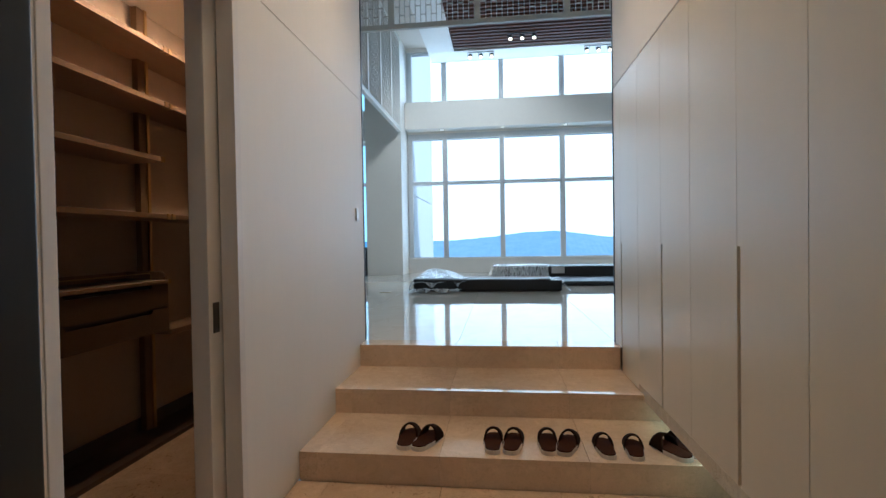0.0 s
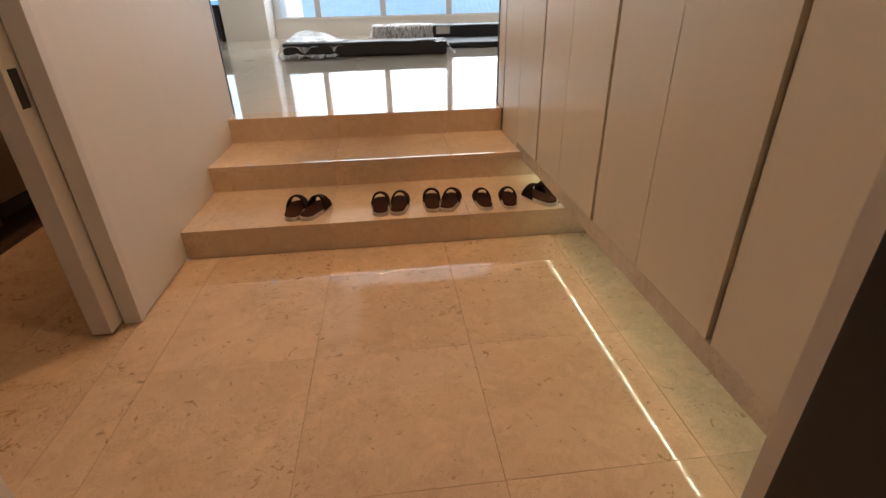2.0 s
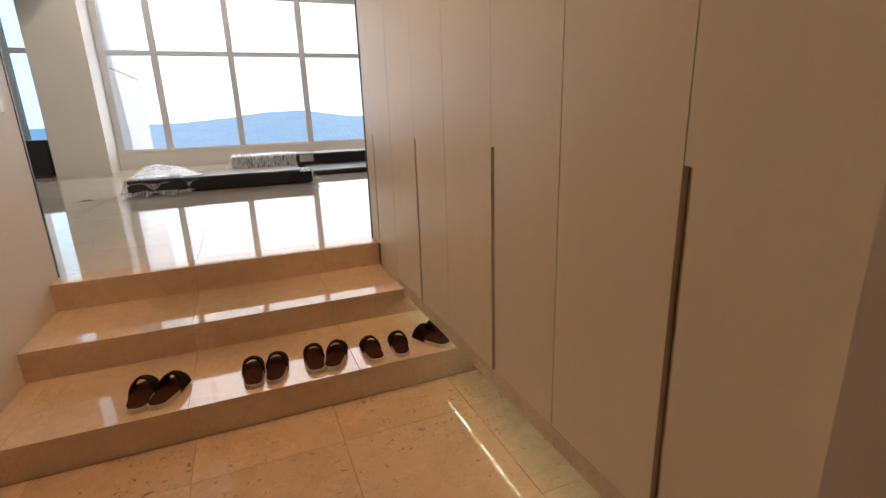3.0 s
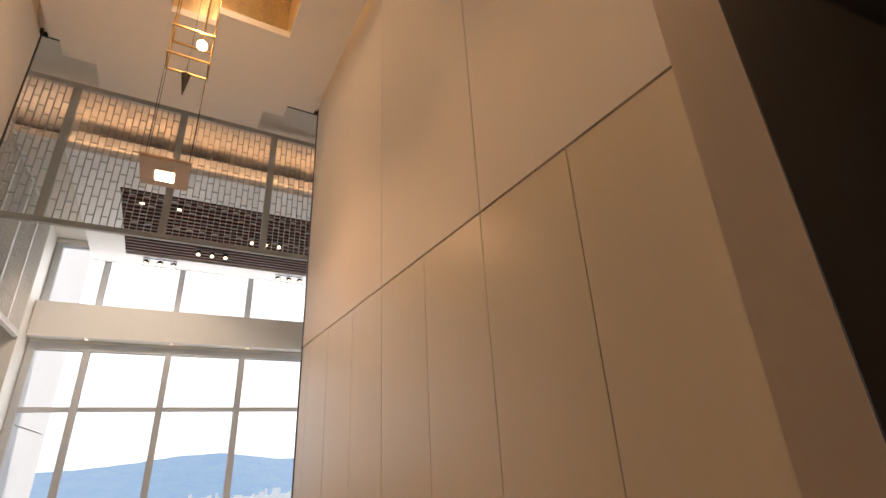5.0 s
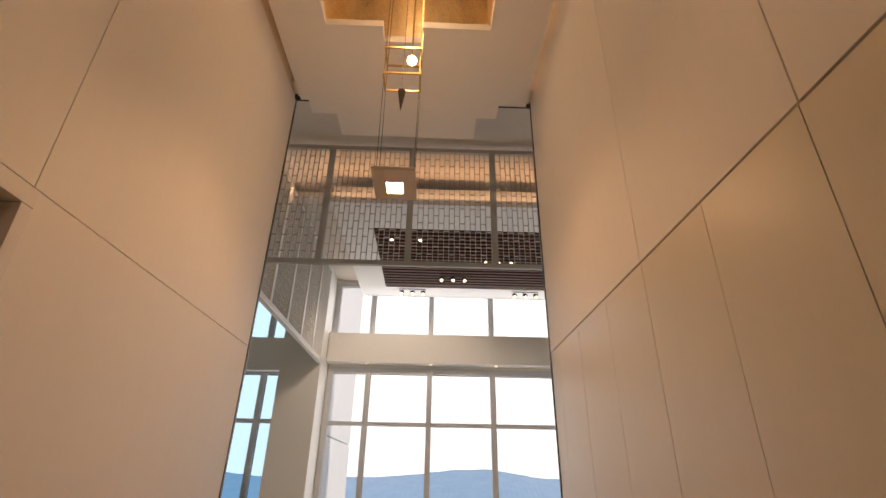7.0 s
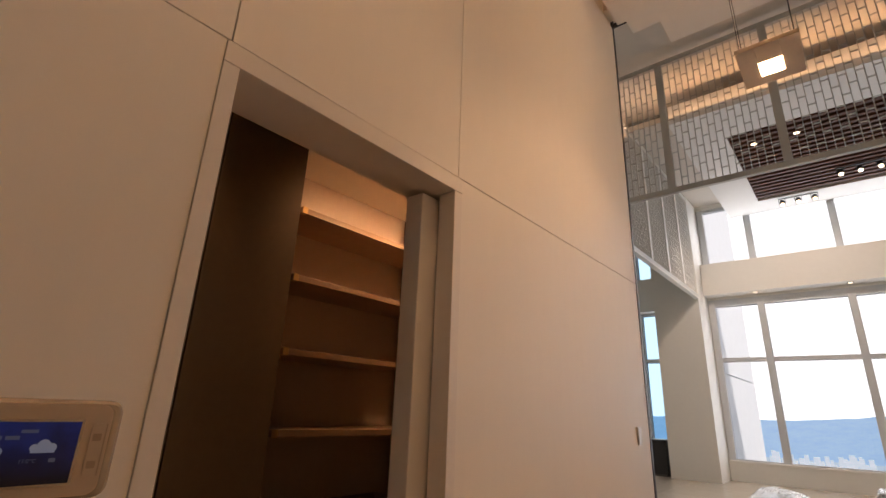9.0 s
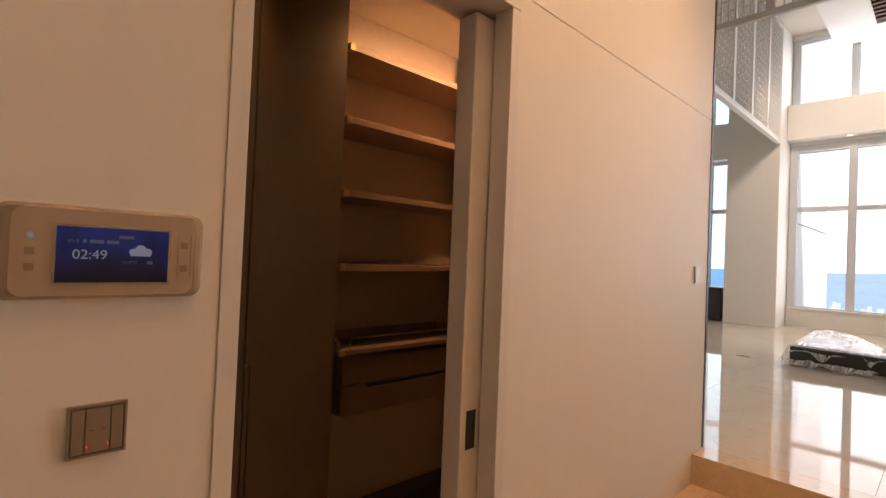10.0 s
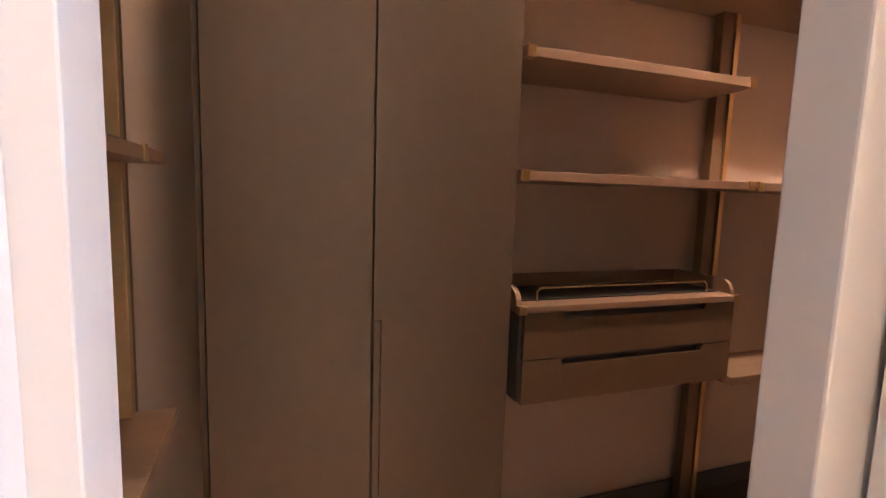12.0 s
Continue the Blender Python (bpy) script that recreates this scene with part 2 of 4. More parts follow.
PAPER = mat("paper_label", (0.72, 0.70, 0.66), 0.7, vary=0.05)
SUEDE = mat("slipper_suede", (0.022, 0.011, 0.007), 0.9, spec=0.08, vary=0.3, scale=30, bump=0.4, bscale=300)
INSOLE = mat("slipper_insole", (0.050, 0.017, 0.008), 0.9, spec=0.08, vary=0.3, scale=25, bump=0.3, bscale=300)
SOLE = mat("slipper_sole", (0.62, 0.55, 0.47), 0.7, vary=0.08, scale=20)
BEIGEPLASTIC = mat("intercom_plastic", (0.45, 0.36, 0.27), 0.3, 0.15, vary=0.04)
CHAMPAGNE = mat("intercom_shell", (0.43, 0.35, 0.26), 0.25, 0.5, vary=0.04)
SWITCHM = mat("switch_bronze", (0.31, 0.245, 0.185), 0.35, 0.5, vary=0.05)
CONCRETE = mat("facade_white", (0.75, 0.78, 0.80), 0.6, vary=0.04)
BULB = glow("lamp_glow", (1.0, 0.72, 0.42), 22)
SPOTGLOW = glow("spot_glow", (1.0, 0.76, 0.50), 7)
STRIP = glow("led_strip", (0.97, 1.0, 0.78), 5)
SKYGLOW = glow("sky_glow", (0.95, 0.98, 1.0), 2.4, 0.0)
CARCASS = mat("cabinet_inside", (0.42, 0.34, 0.25), 0.6)
GRIP = mat("grip_bronze", (0.55, 0.45, 0.32), 0.45, 0.1, vary=0.1)
PLATE = mat("pendant_plate", (0.62, 0.52, 0.42), 0.4, vary=0.06)
POSTM = mat("post_bronze", (0.20, 0.13, 0.07), 0.4, 0.4, vary=0.15, scale=6)
SCREEN = glow("screen_blue", (0.012, 0.03, 0.32), 0.16, 0.03)
sn, sl = SCREEN.node_tree.nodes, SCREEN.node_tree.links
sg, ss, sr = sn.new("ShaderNodeNewGeometry"), sn.new("ShaderNodeSeparateXYZ"), sn.new("ShaderNodeMapRange")
sc_ = sn.new("ShaderNodeVectorMath")
sc_.operation = "SCALE"
sc_.inputs[0].default_value = (0.022, 0.07, 0.50)
sr.inputs["From Min"].default_value, sr.inputs["From Max"].default_value = 1.555, 1.625
sr.inputs["To Min"].default_value = 0.03
sl.new(sg.outputs["Position"], ss.inputs[0])
sl.new(ss.outputs[2], sr.inputs["Value"])
st_, sw_, sx_ = sn.new("ShaderNodeTexNoise"), sn.new("ShaderNodeMapRange"), sn.new("ShaderNodeMath")
st_.inputs["Scale"].default_value, st_.inputs["Detail"].default_value = 26, 4
sw_.inputs["From Min"].default_value, sw_.inputs["From Max"].default_value = 0.3, 0.7
sw_.inputs["To Min"].default_value, sw_.inputs["To Max"].default_value = 0.35, 1.35
sx_.operation = "MULTIPLY"
sl.new(sg.outputs["Position"], st_.inputs["Vector"])
sl.new(st_.outputs[0], sw_.inputs["Value"])
sl.new(sr.outputs[0], sx_.inputs[0])
sl.new(sw_.outputs[0], sx_.inputs[1])
sl.new(sx_.outputs[0], sc_.inputs["Scale"])
sl.new(sc_.outputs[0], sn["Principled BSDF"].inputs["Emission Color"])
SCREENTEXT = glow("screen_white", (0.62, 0.72, 0.95), 0.16, 0.25)
SCREENDIM = glow("screen_grey", (0.42, 0.50, 0.72), 0.07, 0.15)
PILOT = glow("pilot_red", (1.0, 0.06, 0.02), 2.2)
# hills, town and valley: distance haze put into the colour, which glows
FORESTHAZE = glow("forest_haze_glow", (0.14, 0.335, 0.59), 1.2, 0.02)
CITYHAZE = glow("city_haze_glow", (0.72, 0.84, 0.95), 1.15, 0.05)
LANDHAZE = glow("land_haze_glow", (0.40, 0.60, 0.78), 0.85, 0.03)
# wooded folds on the hills, with the distance haze painted in as blue glow
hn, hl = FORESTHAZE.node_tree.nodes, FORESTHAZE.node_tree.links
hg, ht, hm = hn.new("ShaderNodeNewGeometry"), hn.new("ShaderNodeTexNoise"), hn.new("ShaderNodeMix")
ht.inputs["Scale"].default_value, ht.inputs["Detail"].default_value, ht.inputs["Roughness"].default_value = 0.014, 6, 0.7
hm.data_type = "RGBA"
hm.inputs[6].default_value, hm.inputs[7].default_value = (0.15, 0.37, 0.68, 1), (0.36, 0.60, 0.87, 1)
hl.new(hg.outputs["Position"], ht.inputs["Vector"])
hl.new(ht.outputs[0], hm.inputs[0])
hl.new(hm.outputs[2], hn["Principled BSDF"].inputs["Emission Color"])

film_wrap = bpy.data.materials.new("plastic_film")
film_wrap.use_nodes = True
fb = film_wrap.node_tree.nodes["Principled BSDF"]
fb.inputs["Base Color"].default_value = (0.9, 0.92, 0.93, 1)
fb.inputs["Roughness"].default_value = 0.12
fb.inputs["Alpha"].default_value = 0.15
fb.inputs["Specular IOR Level"].default_value = 1.0
FILM = film_wrap
# stretched folds: their bright window glints are painted in as milky streaks of alpha
fn, fl = film_wrap.node_tree.nodes, film_wrap.node_tree.links
fg, fm, ft, fr = fn.new("ShaderNodeNewGeometry"), fn.new("ShaderNodeMapping"), fn.new("ShaderNodeTexNoise"), fn.new("ShaderNodeMapRange")
fm.inputs["Scale"].default_value, fm.inputs["Rotation"].default_value = (11.0, 1.0, 2.0), (0, 0, 0.5)
ft.inputs["Scale"].default_value, ft.inputs["Detail"].default_value, ft.inputs["Distortion"].default_value = 5, 5, 0.7
fr.inputs["From Min"].default_value, fr.inputs["From Max"].default_value = 0.30, 0.68
fr.inputs["To Min"].default_value, fr.inputs["To Max"].default_value = 0.12, 0.72
fl.new(fg.outputs["Position"], fm.inputs["Vector"])
fl.new(fm.outputs[0], ft.inputs["Vector"])
fl.new(ft.outputs[0], fr.inputs["Value"])
fl.new(fr.outputs[0], fb.inputs["Alpha"])


# ---------------------------------------------------------------- builders
def add_box(bm, x0, y0, z0, x1, y1, z1, bevel=0.0):
    g = bmesh.ops.create_cube(bm, size=1.0, matrix=Matrix.Translation(((x0 + x1) / 2, (y0 + y1) / 2, (z0 + z1) / 2))
                              @ Matrix.Diagonal((abs(x1 - x0), abs(y1 - y0), abs(z1 - z0), 1)))
    if bevel:
        es = list({e for v in g["verts"] for e in v.link_edges})
        bmesh.ops.bevel(bm, geom=es, offset=bevel, segments=2, affect="EDGES", profile=0.5)
    return bm


def box(x0, y0, z0, x1, y1, z1, bevel=0.0):
    return add_box(bmesh.new(), x0, y0, z0, x1, y1, z1, bevel)


def boxes(*rows, bevel=0.0):
    bm = bmesh.new()
    for r in rows:
        add_box(bm, *r, bevel)
    return bm


def add_rod(bm, a, b, r, seg=10):
    a, b = Vector(a), Vector(b)
    d = b - a
    m = Matrix.Translation((a + b) / 2) @ d.to_track_quat("Z", "Y").to_matrix().to_4x4()
    bmesh.ops.create_cone(bm, cap_ends=True, segments=seg, radius1=r, radius2=r, depth=d.length, matrix=m)
    return bm


def rod(a, b, r, seg=10):
    return add_rod(bmesh.new(), a, b, r, seg)


def prism(points, z0, z1, axis="z"):
    """A closed outline, pulled from z0 to z1 along an axis."""
    def at(p, w):
        return {"z": (p[0], p[1], w), "x": (w, p[0], p[1]), "y": (p[0], w, p[1])}[axis]
    bm = bmesh.new()
    lo = [bm.verts.new(at(p, z0)) for p in points]
    hi = [bm.verts.new(at(p, z1)) for p in points]
    bm.faces.new(lo)
    bm.faces.new(hi)
    for i in range(len(points)):
        j = (i + 1) % len(points)
        bm.faces.new((lo[i], lo[j], hi[j], hi[i]))
    bmesh.ops.recalc_face_normals(bm, faces=bm.faces)
    return bm


def mesh_of(name, bm, material, smooth=False):
    me = bpy.data.meshes.new(name)
    bm.to_mesh(me)
    bm.free()
    me.materials.append(material)
    if smooth:
        for p in me.polygons:
            p.use_smooth = True
    return me


def part(name, bm, material, parent=None, label="", smooth=False):
    ob = new(name, mesh_of(name, bm, material, smooth))
    if parent:
        ob.parent = parent
        ob.matrix_parent_inverse = parent.matrix_world.inverted()
    if label:
        tagged(ob, label)
    return ob


def solid(name, bm, material, label, category, group="", kind="", smooth=False):
    return tagged(part(name, bm, material, None, "", smooth), label, category, group, kind)


def thing(name, label, category, at=(0, 0, 0), group="", kind=""):
    ob = new(name)
    ob.location = at
    ob.empty_display_size = 0.1
    bpy.context.view_layer.update()
    return tagged(ob, label, category, group, kind)


# ---------------------------------------------------------------- setting
W, ZL, ZS, HC, YE, YW = 2.064, 0.51, 2.543, 4.72, 1.40, 10.22
Y2, Y3, Z1, Z2 = 0.618, 1.223, 0.166, 0.335

# left hall wall: core with lacquered panels
wall_left = solid("wall_left", boxes((-0.06, -2.0, 0, -0.014, -1.51, 5.4), (-0.06, -0.555, 0, -0.014, YE - 0.01, 5.4),
                                     (-0.06, -1.51, 2.525, -0.014, -0.555, 5.4),
                                     (-0.22, -0.50, 0, -0.175, YE - 0.01, 3.1), (-0.20, -2.0, 0, -0.06, -1.53, 3.1),
                                     (-0.20, -1.53, 2.53, -0.06, -0.5, 3.1)),
                  SEAM, "pale lacquered panel wall beside the entrance steps", "wall", kind="structure")
G = 0.0016
for y0, y1, z0, z1 in ((-2.0, -1.507, 0.006, ZS), (-0.555, YE - 0.01, 0.006, ZS), (-2.0, -1.497, ZS, HC), (-1.497, -0.577, ZS, HC),
                       (-0.577, YE - 0.01, ZS, HC)):
    part("wall_panel", box(-0.014, y0 + G, z0 + G, 0.0, y1 - G, z1 - G, 0.0015), PANEL, wall_left)

# closet door frame and sliding door
frame_1 = thing("door_frame_1", "pale grey painted frame of the sliding closet door", "door frame", (0, -1.0, 0), kind="structure")
part("jamb", boxes((-0.11, -1.508, 0.0, 0.004, -1.466, 2.478), (-0.20, -1.508, 0.0, -0.111, -1.434, 2.478), bevel=0.002), FRAMEP, frame_1)
part("jamb", boxes((-0.074, -0.600, 0.0, 0.004, -0.5535, 2.478), (-0.20, -0.600, 0, -0.172, -0.5535, 2.478), bevel=0.002), FRAMEP, frame_1)
part("header", box(-0.20, -1.508, 2.48, 0.004, -0.5535, 2.540, 0.002), FRAMEP, frame_1)
door_1 = thing("door_1", "white sliding pocket door, slid almost fully open", "sliding door", (-0.1, -0.4, 0), kind="structure")
part("door_leaf", box(-0.166, -0.686, 0.012, -0.082, 0.25, 2.46, 0.004), FRAMEP, door_1)
part("flush_handle", boxes((-0.0845, -0.659, 0.966, -0.0795, -0.652, 1.098), (-0.0845, -0.622, 0.966, -0.0795, -0.615, 1.098),
                           (-0.0845, -0.652, 0.966, -0.0795, -0.622, 0.976), (-0.0845, -0.652, 1.088, -0.0795, -0.622, 1.098),
                           (-0.0845, -0.652, 0.976, -0.0815, -0.622, 1.088)), BLACK, door_1, "black recessed pull")

# right side: closed wall behind and above the cabinets
wall_right = solid("wall_right", boxes((2.42, -2.0, -0.02, 2.62, YE - 0.01, 5.4), (W + 0.016, -2.0, ZS, 2.42, YE - 0.01, 5.4)), SEAM,
                   "pale lacquered panel wall above the shoe cabinets", "wall", kind="structure")
for y0, y1 in ((-1.93, -1.048), (-1.048, -0.143), (-0.143, YE - 0.01)):
    part("wall_panel", box(W, y0 + G, ZS + 0.003, W + 0.016, y1 - G, 5.38, 0.0015), PANEL, wall_right)

# dark metal edges where the hall opens into the living room
for nm, x0, x1 in (("trim_left", -0.2, 0.004), ("trim_right", W - 0.004, 2.62)):
    solid(nm, box(x0, YE - 0.01, ZL, x1, YE + 0.014, HC + 0.3), BLACK, "thin black metal edge trim at the end of the hall wall", "trim", kind="structure")
solid("trim_top", boxes((0.004, YE - 0.006, HC + 0.012, 0.115, YE + 0.014, HC + 0.05), (1.78, YE - 0.006, HC + 0.012, W - 0.004, YE + 0.014, HC + 0.05)),
      BLACK, "black metal edge trim under the hall ceiling", "trim", kind="structure")

# entrance: pale wall with its opening, dark steel frame, vestibule outside
wall_entrance = solid("wall_entrance", boxes((-0.2, -2.085, 0, 0.50, -2.0, 5.4), (1.88, -2.085, 0, 2.62, -1.932, 5.4), (0.50, -2.085, 2.62, 1.88, -2.0, 5.4)),
                      ENTRYP, "taupe painted wall around the entrance doorway", "wall", kind="structure")
frame_2 = thing("door_frame_2", "wide dark steel frame of the entrance doorway", "door frame", (1.15, -2.2, 0), kind="structure")
part("jamb", box(0.36, -2.34, 0, 0.613, -2.088, 2.62, 0.003), DARKDOOR, frame_2)
part("jamb", box(1.735, -2.34, 0, 1.93, -2.088, 3.2, 0.003), DARKDOOR, frame_2)
part("header", box(0.36, -2.34, 2.62, 1.735, -2.088, 3.2, 0.003), DARKDOOR, frame_2)
door_2 = thing("door_2", "dark steel entrance door, standing wide open", "entrance door", (1.78, -2.9, 0), kind="structure")
part("door_leaf", box(1.74, -3.30, 0.012, 1.80, -2.36, 2.58, 0.004), DARKDOOR, door_2)
solid("wall_vestibule", boxes((-0.4, -4.4, 0, 3.0, -4.25, 3.2), (-0.5, -4.4, 0, -0.4, -2.085, 3.2), (3.0, -4.4, 0, 3.1, -2.085, 3.2),
                              (-0.4, -2.34, 0, 0.36, -2.088, 3.2), (1.93, -2.34, 0, 3.0, -2.088, 3.2)), DARKDOOR,
      "dark wall panels of the lift lobby outside the entrance", "wall", kind="structure")
solid("ceiling_vestibule", box(-0.5, -4.4, 3.2, 3.1, -2.085, 3.3), CEIL, "plain painted ceiling over the lift lobby", "ceiling", kind="structure")

# floors
floor_foyer = solid("floor_foyer", box(-2.3, -4.4, -0.12, 3.1, 0.0, -0.012), GROUT, "beige limestone tile floor of the entrance foyer", "floor", kind="structure")
floor_closet = solid("floor_closet", box(-2.3, 0.0, -0.12, -0.2, 1.23, -0.012), GROUT, "beige limestone tile floor of the closet", "floor", kind="structure")


def tile_field(parent, xs, ys, z, material, thick=0.012, gap=0.0006):
    for x0, x1 in zip(xs, xs[1:]):
        for y0, y1 in zip(ys, ys[1:]):
            part("tile", box(x0 + gap, y0 + gap, z - thick, x1 - gap, y1 - gap, z, 0.0008), material, parent)


tile_field(floor_foyer, (-2.25, -1.71, -1.07, -0.45, -0.012, 0.178, 0.816, 1.453, 2.096, 2.42), (-4.4, -3.52, -2.88, -2.24, -1.60, -0.957, -0.316, 0.0), 0.0, STONE)
tile_field(floor_closet, (-2.25, -1.71, -1.07, -0.45, -0.21), (0.0, 0.63, 1.23), 0.0, STONE)

# steps
XR = 2.42
for k, (ya, yb, za, zb) in enumerate(((0.0, Y2, 0.0, Z1), (Y2, Y3, Z1, Z2), (Y3, YE, Z2, ZL))):
    xr = XR if k == 0 else W - 0.0006
    step = solid("step_%d" % (k + 1), boxes((0.0, ya + 0.021, -0.1, xr, 1.41, zb - 0.032), *(((W, Y2 + 0.021, Z1, XR, 1.41, 0.292),) if k == 1 else ())), GROUT, "polished beige limestone step up to the living room", "step",
                 "entrance steps", "structure")
    cuts = ((0.0, 0.108, 0.805, 1.61, xr), (0.0, 0.115, 0.80, 1.59, xr), (0.0, 0.79, 1.60, xr))[k]
    if k < 2:
        for x0, x1 in zip(cuts, cuts[1:]):
            part("tread", box(x0 + 0.0004, ya, zb - 0.03, x1 - 0.0008, yb + 0.018, zb, 0.0012), STEPS, step)
    for x0, x1 in zip(cuts, cuts[1:]):
        part("riser", box(x0 + 0.0003, ya + 0.002, za, x1 - 0.0003, ya + 0.02, zb - 0.0305, 0.0004), STEPS, step)

    if k == 1:
        part("riser", box(W - 0.002, ya + 0.002, za, XR, ya + 0.02, 0.291, 0.001), STEPS, step)

floor_living = solid("floor_living", boxes((-5.6, YE + 0.02, ZL - 0.3, 6.0, 10.6, ZL - 0.016)), GROUT,
                     "highly polished pale beige marble floor of the living room", "floor", kind="structure")
tile_field(floor_living, (0.0, 0.79, 1.60, W), (Y3, 1.42), ZL, STEPS, 0.03, 0.0006)
tile_field(floor_living, (-5.55, -4.27, -3.0, -1.73, -0.47, 0.80, 2.07, 3.34, 4.6, 6.0), (1.42, 2.1, 3.37, 4.64, 5.91, 7.18, 8.45, 9.72, 10.42), ZL, POLISH, 0.016, 0.0008)

# living room shell
solid("wall_back", boxes((-5.7, YE - 0.16, ZL, -0.2, YE - 0.01, 6.9), (2.62, YE - 0.16, ZL, 6.1, YE - 0.01, 6.9), (-0.2, YE - 0.16, HC + 0.07, 2.62, YE - 0.01, 6.9)),
      PAINT, "white painted back wall of the living room", "wall", kind="structure")
solid("wall_west", box(-5.75, YE - 0.01, ZL, -5.6, 10.6, 6.9), PAINT, "white painted side wall of the living room", "wall", kind="structure")
solid("wall_east", box(6.0, YE - 0.01, ZL, 6.15, 10.6, 6.9), PAINT, "white painted side wall of the living room", "wall", kind="structure")
XM = (-1.205, -0.27, 1.24, 2.80, 4.36, 5.95)
solid("wall_north", boxes((-1.27, YW - 0.12, ZL, 6.0, YW + 0.12, 0.86), (-1.27, YW - 0.40, 4.28, 6.0, YW + 0.12, 4.985), (-1.27, YW - 0.06, 4.22, 6.0, YW + 0.12, 4.28),
                          (-5.6, YW - 0.12, ZL, -2.2, YW + 0.12, 0.86), (-5.6, YW - 0.3, 4.05, -2.2, YW + 0.12, 4.85), (-5.6, YW - 0.1, 6.4, 6.0, YW + 0.12, 6.9)),
      PAINT, "white window wall with a deep beam between storeys", "wall", kind="structure")
solid("column", boxes((-2.2, 9.30, ZL, -1.279, YW + 0.12, 6.5)), PAINT, "wide white painted column beside the windows", "column", kind="structure")


def window(name, xs, z0, z1, bars, top=0.0, pane_glass=WINGLASS):
    w = thing(name, "tall grey aluminium window with large clear panes", "window", ((xs[0] + xs[-1]) / 2, YW, z0), kind="structure")
    d0, d1 = YW - 0.07, YW + 0.07
    for i, x in enumerate(xs):
        part("mullion", box(x - 0.065, d0, z0, x + 0.065, d1, z1, 0.004), WINFRAME, w)
    zs = [z0] + bars + [z1]
    for a, b in zip(xs, xs[1:]):
        part("sill_rail", box(a + 0.065, d0 + 0.01, z0, b - 0.065, d1, z0 + 0.06, 0.003), WINFRAME, w)
        part("head_rail", box(a + 0.065, d0 + 0.01, z1 - 0.06 - top, b - 0.065, d1, z1, 0.003), WINFRAME, w)
        for z in bars:
            part("transom", box(a + 0.065, d0 + 0.005, z - 0.045, b - 0.065, d1, z + 0.045, 0.003), WINFRAME, w)
        lo = z0 + 0.06
        for z in bars + [z1 - 0.06 - top + 0.045]:
            p = part("pane", box(a + 0.065, YW + 0.02, lo, b - 0.065, YW + 0.026, z - 0.045), pane_glass, w)
            p.visible_shadow = False
            lo = z + 0.045
    return w


window("window_1", XM, 0.86, 4.22, [2.90], 0.10)
window("window_2", XM, 4.985, 6.40, [])
window("window_3", (-5.5, -4.4, -3.4, -2.82, -2.24), 0.86, 4.05, [2.92], pane_glass=TINTED)
window("window_4", (-5.5, -4.4, -3.4, -2.82, -2.24), 4.85, 6.40, [], pane_glass=TINTED)
solid("window_sill", box(-1.27, YW - 0.15, 0.862, 6.0, YW - 0.07, 0.90, 0.004), PAINT, "white painted window sill below the panes", "window sill", kind="structure")

# ceilings
# never in view: added so that no sky light leaks in from above
solid("sky_block_slab", box(-0.2, -2.1, 5.4, 2.62, YE - 0.16, 5.5), CEIL, "unseen slab added over the hall ceiling to block the sky", "ceiling", kind="structure")
CH = HC + 0.006


def ceiling_with_hole():
    bm = boxes((-0.2, -2.085, CH, 2.62, -0.95, CH + 0.06), (0.045, -0.95, CH, 0.41, 0.60, CH + 0.06), (1.615, -0.95, CH, 2.02, 0.60, CH + 0.06),
               (0.045, 0.60, CH, 0.825, 0.735, CH + 0.06), (1.11, 0.60, CH, 2.02, 0.735, CH + 0.06), (0.045, 0.735, CH, 2.02, YE - 0.012, CH + 0.06),
               (0.112, YE - 0.012, CH, 1.78, 1.554, CH + 0.06), (0.33, 1.554, CH, 1.598, 1.85, CH + 0.06))
    return bm


solid("ceiling_hall", ceiling_with_hole(), CEIL, "white stepped hall ceiling with a gilded recess", "ceiling", kind="structure")
solid("ceiling_recess", boxes((0.35, -1.0, CH + 0.5, 1.67, 0.80, CH + 0.55), (0.35, -1.0, CH + 0.06, 0.41, 0.80, CH + 0.5), (1.615, -1.0, CH + 0.06, 1.67, 0.80, CH + 0.5),
                              (0.35, 0.735, CH + 0.06, 1.67, 0.80, CH + 0.5), (0.35, -1.0, CH + 0.06, 1.67, -0.95, CH + 0.5)), GOLD,
      "gilded recess in the hall ceiling", "ceiling recess", kind="structure")
# the slab at 6.72 runs on unseen to y 10.4, to block the sky
solid("ceiling_upper", boxes((-5.7, YE - 0.16, 6.5, 6.1, 4.31, 6.6), (-5.7, 4.25, 6.6, 6.1, 4.31, 6.82), (-5.7, 4.31, 6.72, 6.1, 10.4, 6.82), (-5.7, 5.9, 6.5, -0.57, 10.4, 6.6)), CEILSHADE, "upper ceiling behind the lattice screens, coloured darker for its shade", "ceiling",
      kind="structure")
# lowered living ceiling around the slatted panel
WX0, WX1, WY0, WY1, ZC = 0.08, 5.2, 6.3, 9.42, 6.08
solid("ceiling_living", boxes((-0.57, 5.5, ZC, WX0, YW - 0.1, 6.48), (WX1, 5.5, ZC, 6.0, YW - 0.1, 6.48), (WX0, 5.5, ZC, WX1, WY0, 6.48), (WX0, WY1, ZC, WX1, YW - 0.1, 6.48)),
      CEIL, "white lowered living room ceiling around a slatted panel", "ceiling", kind="structure")
solid("cove_lip", box(-0.57, 5.38, 6.08, 6.0, 5.40, 6.205), CEIL, "white lip hiding the warm cove light", "ceiling trim", kind="structure")
